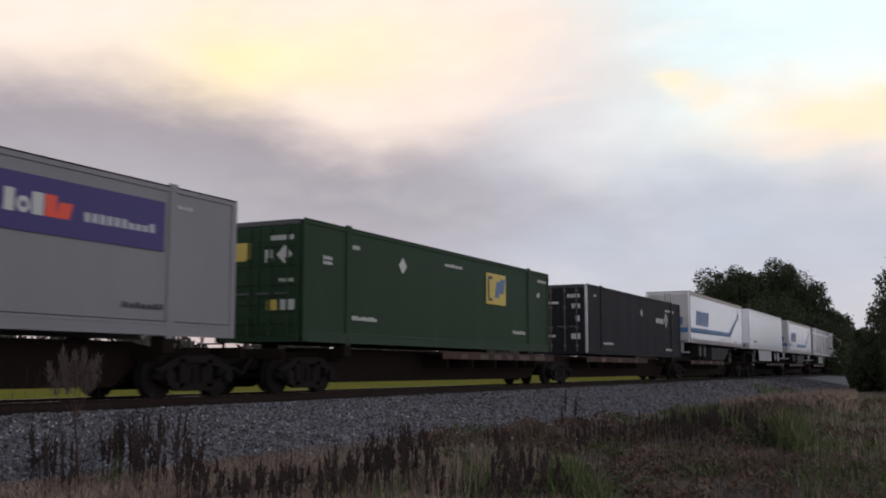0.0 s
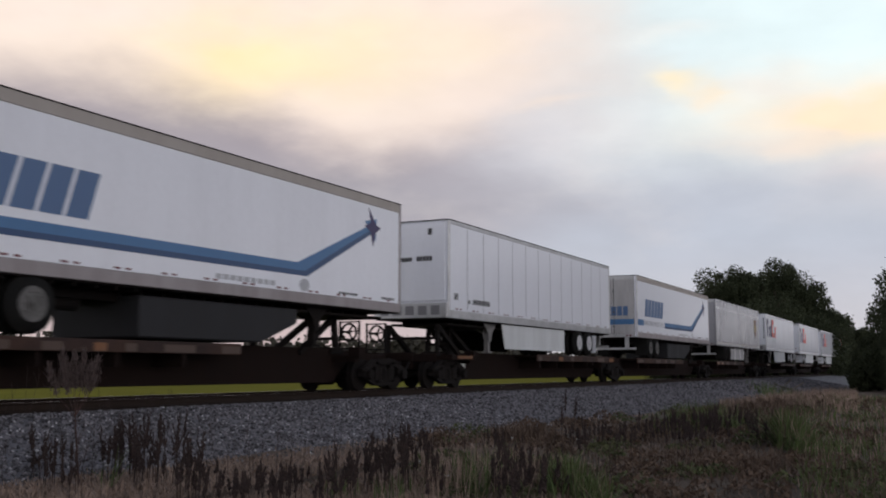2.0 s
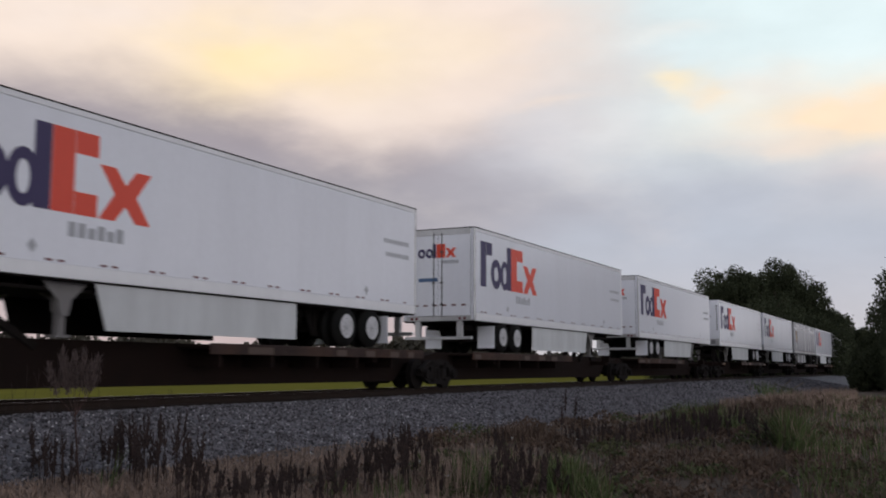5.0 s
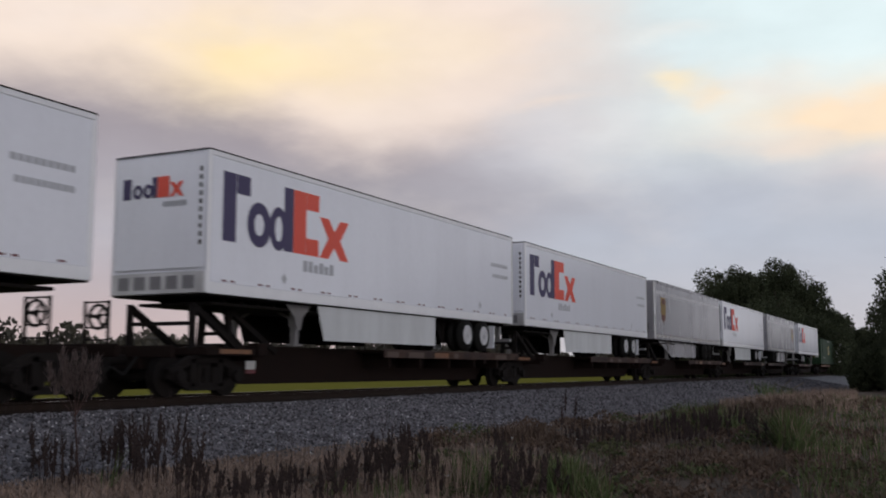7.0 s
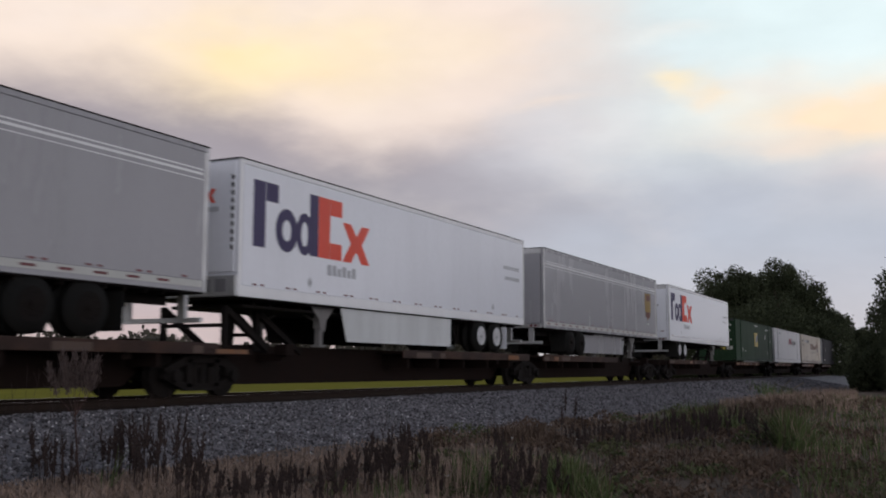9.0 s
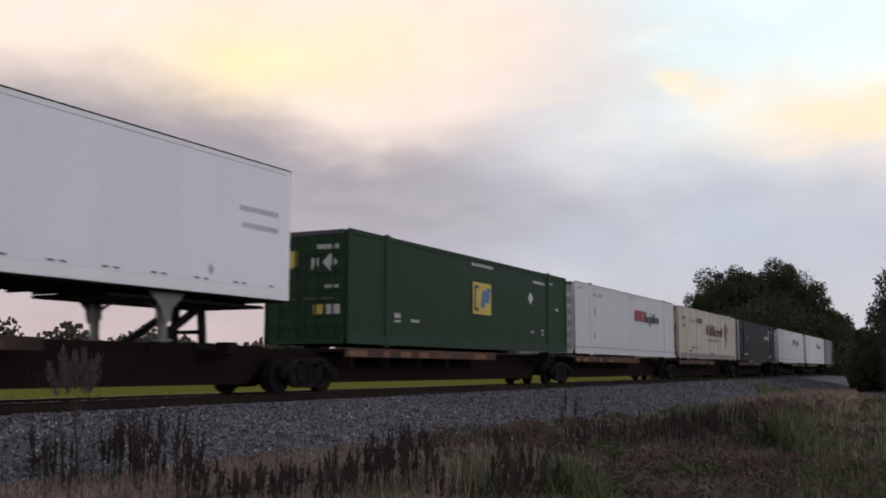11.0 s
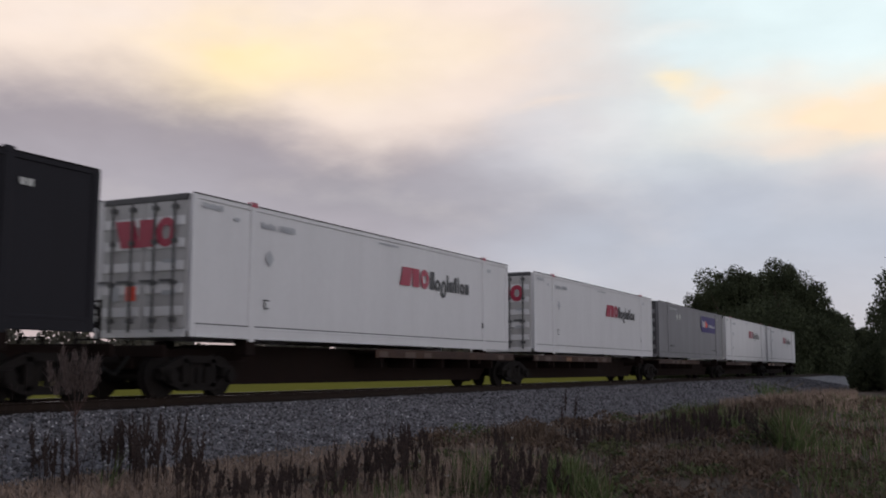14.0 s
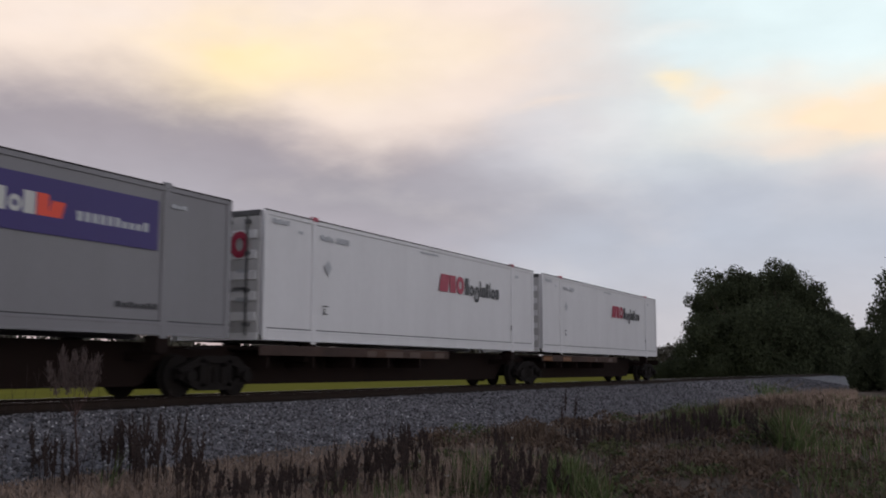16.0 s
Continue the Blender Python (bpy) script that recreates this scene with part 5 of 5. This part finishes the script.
def build_verge():
    rnd = random.Random(11)
    stems, heads, dry, green = Soup(), Soup(), Soup(), Soup()
    for az, d, n, h in DOCKS:
        wa = 0.5 + 0.026 * n
        dd = 1.3 if d < 18 else 2.2
        for _ in range(n):
            a = radians(az + rnd.gauss(0, wa * 0.6))
            r = d + rnd.gauss(0, dd * 0.5)
            dock_stalk(stems, heads, r * math.sin(a), r * math.cos(a), h * rnd.uniform(0.45, 1.1), rnd)
    tagged(new("dock_seed_heads", heads.mesh("dock_seed_heads", SEED)), "dark brown seed heads of dead dock weeds", "weeds", kind="stuff")
    # dry grass everywhere on the verge, green tufts in places
    litter = Soup()
    # bare thin stems here and there before the ballast
    for _ in range(130):
        x, y = on_ground(rnd, 39, 78, 12.5, 19)
        z, h = floor_z(x, y), rnd.uniform(0.3, 0.85)
        top = (x + rnd.gauss(0, 0.08), y + rnd.gauss(0, 0.08), z + h)
        stems.stem((x, y, z - 0.03), top, 0.004)
        for k in range(3):
            u = rnd.uniform(0.5, 0.9)
            p = (x + (top[0] - x) * u, y + (top[1] - y) * u, z + h * u)
            stems.stem(p, (p[0] + rnd.gauss(0, 0.05), p[1] + rnd.gauss(0, 0.05), p[2] + rnd.uniform(0.08, 0.2)), 0.003)
    for i in range(60000):
        x, y = on_ground(rnd, 36, 90, 8.0, 62, 1.7)
        if y > toe(x) + rnd.gauss(-0.25, 0.3) or y < -2:
            continue
        k = noise.noise((x * 0.22, y * 0.5, 9.0)) + 0.5 * noise.noise((x * 0.9, y * 0.9, 4.0))
        far = (x * x + y * y) ** 0.5
        bearing = math.degrees(math.atan2(x, y))
        h = rnd.uniform(0.04, 0.15) * (1 + 0.5 * k)
        w = 0.006 + 0.0007 * far
        dark = 1 / (1 + math.exp(-(bearing - 70 + 7 * k) / 2.2)) * (1 / (1 + math.exp((far - 30) / 4)))
        if rnd.random() < dark * 0.9:
            soup = litter
        elif k + 0.003 * x > 0.36 and bearing > 63:
            soup = green
        else:
            soup = dry
        soup.blade(x, y, ground_z(x, y) - 0.01, h, w * (1.5 if soup is litter else 1), rnd.gauss(0, 1.3 if soup is litter else 0.7), rnd.uniform(0, math.tau))
    for _ in range(16000):
        x, y = on_ground(rnd, 36, 63, 11.0, 17.5)
        if y > toe(x) + rnd.gauss(0.0, 0.2):
            continue
        dry.blade(x, y, ground_z(x, y) - 0.01, rnd.uniform(0.03, 0.12), 0.018, rnd.gauss(0, 1.1), rnd.uniform(0, math.tau))
    # beige patches and thin pale-green blades before the ballast
    for _ in range(9000):
        x, y = on_ground(rnd, 61, 70.5, 11.6, 18.0)
        if y > toe(x) or noise.noise((x * 0.6, y * 0.9, 5.0)) < -0.12:
            continue
        soup = dry if rnd.random() < 0.85 else green
        soup.blade(x, y, ground_z(x, y) - 0.01, rnd.uniform(0.04, 0.15), 0.017, rnd.gauss(0, 1.0), rnd.uniform(0, math.tau))
    for _ in range(420):
        x, y = on_ground(rnd, 62, 69, 12.2, 15.5)
        dry.blade(x, y, ground_z(x, y) - 0.01, rnd.uniform(0.25, 0.6), 0.009, rnd.gauss(0, 0.25), rnd.uniform(0, math.tau))
    # tufts of green
    for az, wa, d, dd, n, h in ((57.5, 0.7, 13.0, 0.7, 60, 0.36), (60.5, 1.0, 12.7, 0.7, 50, 0.30), (65.0, 1.0, 13.6, 1.2, 200, 0.5), (66.5, 0.8, 14.5, 1.2, 120, 0.5),
                                (70.2, 1.0, 13.4, 1.2, 900, 0.44), (71.8, 0.7, 12.4, 0.8, 420, 0.30), (82.0, 0.5, 21.8, 1.2, 1000, 0.72), (82.7, 0.5, 20.8, 1.0, 500, 0.42),
                                (83.8, 0.9, 20.5, 1.2, 320, 0.28), (77.5, 1.5, 25.5, 1.0, 700, 0.62), (81.3, 0.8, 60.0, 5.0, 300, 0.6), (45.5, 0.3, 13.6, 0.6, 14, 0.6)):
        for _ in range(n):
            a = radians(az + rnd.gauss(0, wa * 0.7))
            r = d + rnd.gauss(0, dd * 0.5)
            x, y = r * math.sin(a), r * math.cos(a)
            u = rnd.random()
            soup = green if u < 0.8 else dry if u < 0.88 else litter
            soup.blade(x, y, floor_z(x, y) - 0.01, h * rnd.uniform(0.25, 1.2), 0.010 + 0.0004 * r, rnd.gauss(0, 0.5), rnd.uniform(0, math.tau))
    # taller greyish grass past the mound, red-brown dead growth at the ballast edge
    for _ in range(7000):
        x, y = on_ground(rnd, 82.5, 92, 12.5, 60, 1.4)
        u = rnd.random()
        near = x * x + y * y < 19 ** 2
        soup = dry if u < (0.08 if near else 0.30) else litter if u < 0.52 else green
        soup.blade(x, y, ground_z(x, y) - 0.01, rnd.uniform(0.10, 0.34), 0.007 + 0.0005 * x, rnd.gauss(0, 0.35), rnd.uniform(0, math.tau))
    for az, wa, d, dd, n, h in ((67.8, 1.7, 22.0, 1.6, 900, 0.30), (75.0, 2.5, 24.0, 3.0, 900, 0.25), (81.0, 2.5, 34.0, 6.0, 1500, 0.35), (79.0, 3.0, 17.5, 2.0, 1500, 0.18)):
        for _ in range(n):
            a = radians(az + rnd.gauss(0, wa * 0.6))
            r = d + rnd.gauss(0, dd * 0.5)
            x, y = r * math.sin(a), r * math.cos(a)
            litter.blade(x, y, floor_z(x, y) - 0.01, h * rnd.uniform(0.4, 1.3), 0.012 + 0.0004 * r, rnd.gauss(0, 0.7), rnd.uniform(0, math.tau))
    for _ in range(5000):
        x, y = on_ground(rnd, 78.5, 85.5, 34, 80, 1.0)
        if y > toe(x) + 0.3:
            continue
        dry.blade(x, y, floor_z(x, y) - 0.01, rnd.uniform(0.15, 0.45), 0.03, rnd.gauss(0, 0.35), rnd.uniform(0, math.tau))
    # low leafy weeds in mounds
    leafy = Soup()
    brown = Soup()
    for i in range(330):
        x, y = on_ground(rnd, 62, 91, 12.0, 48, 1.3)
        if y > toe(x) - 0.1:
            continue
        k = noise.noise((x * 0.3, y * 0.6, 2.0))
        soup = leafy if k > 0.12 else brown
        r0, h0 = rnd.uniform(0.18, 0.5), rnd.uniform(0.08, 0.3)
        z0 = ground_z(x, y)
        for _ in range(110):
            a, u = rnd.uniform(0, math.tau), rnd.random() ** 0.5
            soup.leaf((x + r0 * u * math.cos(a), y + r0 * u * math.sin(a), z0 + 0.02 + h0 * (1 - u * u) * rnd.random() ** 0.5), rnd.uniform(0.02, 0.05) + 0.0006 * x, rnd)
    tagged(new("leafy_weeds", leafy.mesh("leafy_weeds", LEAFY)), "low dark green leafy weeds on the verge", "weeds", kind="stuff")
    tagged(new("withered_weeds", brown.mesh("withered_weeds", LITTER)), "low withered brown weeds on the verge", "weeds", kind="stuff")
    tagged(new("dock_stalks", stems.mesh("dock_stalks", SEED)), "thin dark brown stalks of dead dock weeds", "weeds", kind="stuff")
    tagged(new("dead_litter", litter.mesh("dead_litter", LITTER)), "dark red-brown dead growth on the verge", "dead plants", kind="stuff")
    tagged(new("dry_grass", dry.mesh("dry_grass", DRY)), "dry beige grass on the verge", "grass", kind="stuff")
    tagged(new("green_grass", green.mesh("green_grass", LUSH)), "green grass tufts among the dry verge", "grass", kind="stuff")


def plume_weed(az, d, h, n, seed, spread):
    """A pale feathery dead weed that stands by itself."""
    rnd = random.Random(seed)
    a = radians(az)
    x, y = d * math.sin(a), d * math.cos(a)
    z = floor_z(x, y)
    thing = new("plume_weed")
    thing.location = (x, y, z)
    tagged(thing, "dead pinkish feathery weed on the ballast edge", "weed", "feathery weeds")
    st, hd = Soup(), Soup()
    fork = Vector((-0.06, 0.06, h * 0.52))
    st.stem((0, 0, -0.03), tuple(fork), 0.016)
    for i in range(n):
        t = -1 + 2 * (i + 0.5) / n + rnd.uniform(-0.12, 0.12)
        top = Vector((fork.x + t * spread, fork.y - t * spread * 0.9 + rnd.uniform(-0.08, 0.08), h * rnd.uniform(0.86, 1.0)))
        mid = fork.lerp(top, 0.42) + Vector((t * 0.07, -t * 0.06, 0))
        st.stem(tuple(fork), tuple(mid), 0.006)
        st.stem(tuple(mid), tuple(top), 0.004)
        for k in range(330):
            u = rnd.random()
            p = mid.lerp(top, u)
            q = rnd.uniform(0.04, 0.10)
            w = 0.040 * math.sin(math.pi * min(0.95, 0.15 + 0.8 * u))
            hd.blade(p.x + rnd.gauss(0, w), p.y + rnd.gauss(0, w), p.z + rnd.gauss(0, 0.02), q, 0.0065, rnd.gauss(0, 0.5), rnd.uniform(0, math.tau))
    for k in range(16):
        u = rnd.uniform(0.25, 0.95)
        p = Vector((fork.x * u, fork.y * u, fork.z * u))
        st.stem(tuple(p), (p.x + rnd.gauss(0, 0.10), p.y + rnd.gauss(0, 0.10), p.z + rnd.uniform(0.1, 0.26)), 0.003)
    s = new("stalk", st.mesh("stalk", STALK))
    s.parent = thing
    s["kind"] = "stuff"
    f = new("plume", hd.mesh("plume", PINKISH))
    f.parent = thing


def tree(x, y, height, radius, seed, leaves=5200, low=0.08, leaf=0.42, label="dense dark green deciduous tree in full leaf", squash=0.62, mat=None):
    rnd = random.Random(seed)
    t = new("tree")
    t.location = (x, y, 0)
    tagged(t, label, "tree", "trees by the track")
    bm = bmesh.new()
    r0 = height * 0.022 + 0.05
    cyl(bm, (0, 0, height * 0.3 - 0.1), "z", r0, height * 0.6 + 0.2, 10, r0 * 0.4)
    clumps = []
    n = 38
    for i in range(n):
        u = (i + 0.5) / n
        zc = height * (low + (0.95 - low) * u)
        fall = math.sin(math.pi * min(1, max(0.12, (1 - u) * 0.80 + 0.10))) ** squash
        a = i * 2.399 + rnd.uniform(-0.4, 0.4)
        rr = radius * fall * rnd.uniform(0.30, 0.86)
        p = Vector((rr * math.cos(a), rr * math.sin(a), zc + rnd.gauss(0, 0.02) * height))
        clumps.append((p, radius * rnd.choice((0.16, 0.24, 0.32, 0.42)) * (0.6 + 0.4 * fall)))
        if i % 2 == 0:
            start = Vector((0, 0, min(zc * 0.7, height * 0.55)))
            beam(bm, start, p, r0 * 0.35)
    clumps.append((Vector((0, 0, height * 0.8)), radius * 0.35))
    part("trunk", bm, BARK, t)
    s = Soup()
    weights = [r * r + 0.02 * radius * radius for p, r in clumps]
    for k, (p, r) in enumerate(rnd.choices(clumps, weights, k=leaves)):
        d = Vector((rnd.gauss(0, 1), rnd.gauss(0, 1), rnd.gauss(0, 0.8))).normalized()
        q = p + d * r * (rnd.random() ** 0.4 * 1.0 + abs(rnd.gauss(0, 0.14)))
        if q.z > 0.1:
            s.leaf(q, leaf * rnd.uniform(0.5, 1.3), rnd)
    c = new("crown", s.mesh("crown", mat or LEAF))
    c.parent = t
    return t


def polar(px_bearing, d):
    a = radians(px_bearing)
    return d * math.sin(a), d * math.cos(a)


def build_trees():
    # the big clump beyond the track
    for az, d, h, r, seed in ((77.8, 150, 12.8, 3.8, 1), (78.8, 147, 15.7, 5.0, 2), (80.6, 150, 16.0, 5.4, 3), (79.9, 148, 15.6, 4.4, 15), (81.9, 152, 16.9, 4.8, 4), (83.1, 152, 13.9, 4.2, 5), (84.2, 152, 10.2, 3.7, 6),
                              (85.2, 156, 7.8, 3.8, 7), (79.6, 168, 15.0, 6.0, 8), (82.0, 170, 16.5, 6.0, 9), (86.6, 190, 8.5, 5.5, 10), (87.6, 200, 8.5, 5.5, 11), (79.0, 139, 8.5, 6.0, 12),
                              (81.2, 137, 9.5, 6.0, 13), (83.3, 140, 8.0, 5.5, 14)):
        x, y = polar(az, d)
        tree(x, y, h, r, seed, 26000, 0.02, 0.19)
    # low bushes where the track meets the clump
    for az, d, h, r, seed in ((75.5, 143, 2.1, 2.2, 61), (76.3, 145, 3.0, 2.4, 62), (77.1, 142, 2.6, 2.6, 63), (78.4, 138, 2.4, 3.0, 64)):
        x, y = polar(az, d)
        tree(x, y, h, r, seed, 7000, 0.02, 0.14, "low dark green bush at the foot of the trees")
    # trees on the near side, past the end of the visible ballast
    for az, d, h, r, seed in ((88.3, 82, 10.8, 3.2, 21), (86.5, 84, 3.8, 2.0, 22), (85.75, 80, 2.0, 1.1, 23), (87.5, 78, 5.0, 2.2, 24), (89.5, 90, 12.0, 4.0, 25), (88.0, 84, 8.0, 2.8, 26),
                              (92.5, 88, 12.0, 4.2, 27), (96.0, 86, 11.5, 4.2, 28), (99.5, 90, 12.5, 4.4, 29), (103.5, 92, 11.0, 4.2, 30)):
        x, y = polar(az, d)
        tree(x, y, h, r, seed, 26000, 0.02, 0.12)
    # a far tree by itself
    for az, d, h, r, seed in ((75.0, 300, 7.6, 6.0, 31), (74.2, 330, 7.0, 6.0, 32), (76.3, 310, 8.5, 6.0, 33)):
        x, y = polar(az, d)
        tree(x, y, h, r, seed, 1500, 0.03, 0.8, "distant dark tree on the horizon", mat=HAZED_FAR_LEAF)
    # the tree line round the horizon
    rnd = random.Random(41)
    s = Soup()
    for i in range(420):
        az = rnd.uniform(-60, 74) if i < 300 else rnd.uniform(88, 300)
        d = rnd.uniform(330, 420)
        x, y = polar(az, d)
        h = rnd.uniform(10, 17) * (0.8 + 0.5 * noise.noise((az * 0.15, 0, 0))) * (1.45 if -60 < az < 47 else 1.0)
        for k in range(270):
            q = Vector((rnd.gauss(0, 1), rnd.gauss(0, 1), rnd.gauss(0, 1))).normalized() * rnd.random() ** 0.4
            s.leaf((x + q.x * 7, y + q.y * 7, max(0.3, h * (0.5 + 0.5 * q.z))), 1.6 * rnd.uniform(0.6, 1.3), rnd)
    tagged(new("distant_tree_line", s.mesh("distant_tree_line", HAZED_FAR_LEAF)), "low dark line of far woods on the horizon", "woods", kind="stuff")


build_ground()
build_track()

# ---- the train ----
LOADS = [
    (1.2, "grey", True), (19.87, "green", False), (40.5, "black", True),
    (59.15, "blue", True), (78.25, "ribbed", False), (98.75, "blue", True),
    (117.1, "silver", True), (136.6, "purple", False), (156.65, "purple", True), (175.5, "purple", True),
    (194.7, "purple", False), (211.95, "purple", False), (229.6, "silver", False), (246.75, "purple", False), (264.85, "silver", True),
    (283.5, "short", True), (302.2, "green2", True), (319.4, "white", True), (336.7, "cream", True), (354.2, "black", True),
    (372.85, "white", False), (391.45, "white", True), (408.95, "grey", True), (426.25, "white", True), (443.3, "white", True),
]
BUILD = {
    "grey": lambda x, r: grey_container(x), "green": lambda x, r: green_container(x, 10.4, 4.55), "green2": lambda x, r: green_container(x, 7.40, 12.1, 0.38, 1.42, True),
    "black": lambda x, r: black_container(x, x < 100), "white": lambda x, r: white_container(x), "cream": lambda x, r: cream_container(x),
    "blue": lambda x, r: blue_trailer(x, x > 90), "ribbed": lambda x, r: ribbed_trailer(x), "silver": lambda x, r: silver_trailer(x, r),
    "purple": lambda x, r: purple_trailer(x, r), "short": lambda x, r: purple_trailer(x, r, False),
}
for x, kind, rear in LOADS:
    BUILD[kind](x, rear)

# units of the train: truck centres, joint by joint
UNITS = [[-1.2, 16.45], [20.45, 37.85, 57.0, 74.85], [78.8, 95.8, 115.1, 132.9], [136.7, 154.6, 173.6, 191.15],
         [195.1, 211.2, 228.7, 246.0, 263.6, 280.25], [284.15, 300.9, 318.3, 335.8, 353.2, 369.6], [373.45, 390.1, 407.9, 425.0, 442.4, 458.5]]
TRAILERS = {"blue", "ribbed", "silver", "purple", "short"}
n = 0
for unit in UNITS:
    for k in range(len(unit) - 1):
        lx, kind, rear = LOADS[n]
        spine_car(unit[k], unit[k + 1], lx, rear, kind in TRAILERS, k == 0, k == len(unit) - 2, 100 + n,
                  DARK_RUST if kind in TRAILERS else RUST if n in (16, 17, 18) else MID_RUST)
        n += 1

# ---- loose things ----


def fallen_branch():
    b = new("fallen_branch")
    tagged(b, "bare dark fallen branch lying on the ballast edge", "branch")
    bm = bmesh.new()
    pts = [(60.5, 7.7, 0.10), (63.0, 8.3, 0.24), (66.0, 9.0, 0.36), (70.0, 10.1, 0.42), (74.5, 11.3, 0.60)]
    for i in range(4):
        beam(bm, pts[i], pts[i + 1], 0.16 - 0.03 * i)
    part("limb", bm, BARK, b)
    bm = bmesh.new()
    beam(bm, pts[2], (68.5, 8.6, 0.75), 0.06)
    beam(bm, pts[3], (72.0, 9.8, 0.95), 0.05)
    part("twig", bm, BARK, b)


def blossoms():
    rnd = random.Random(71)
    s = Soup()
    for az, d in ((65.4, 17.2), (66.3, 19.5), (66.9, 19.9), (67.2, 20.1), (56.0, 15.1), (69.6, 13.0), (63.6, 13.3), (45.2, 14.1), (48.4, 14.0), (70.8, 18.5), (59.9, 15.8), (62.0, 14.8)):
        x, y = polar(az, d)
        z = floor_z(x, y) + rnd.uniform(0.05, 0.3)
        for k in range(7):
            s.leaf((x + rnd.gauss(0, 0.015), y + rnd.gauss(0, 0.015), z + rnd.gauss(0, 0.01)), 0.02, rnd)
    tagged(new("white_blossoms", s.mesh("white_blossoms", CHALK)), "tiny white blossoms among the weeds", "flowers", kind="stuff")


fallen_branch()
blossoms()
build_trees()
build_verge()
plume_weed(43.9, 13.6, 1.72, 7, 51, 0.27)
build_stones()


def motions():
    for thing, x, z in MOVERS:
        walk(thing, [(t, pose(x - SPEED * t - (0.27 if t == 0 else 0.0), TRACK, z)) for t in (0, 0.5, 1, 2, 4, 8, 12, 16)])


motions()
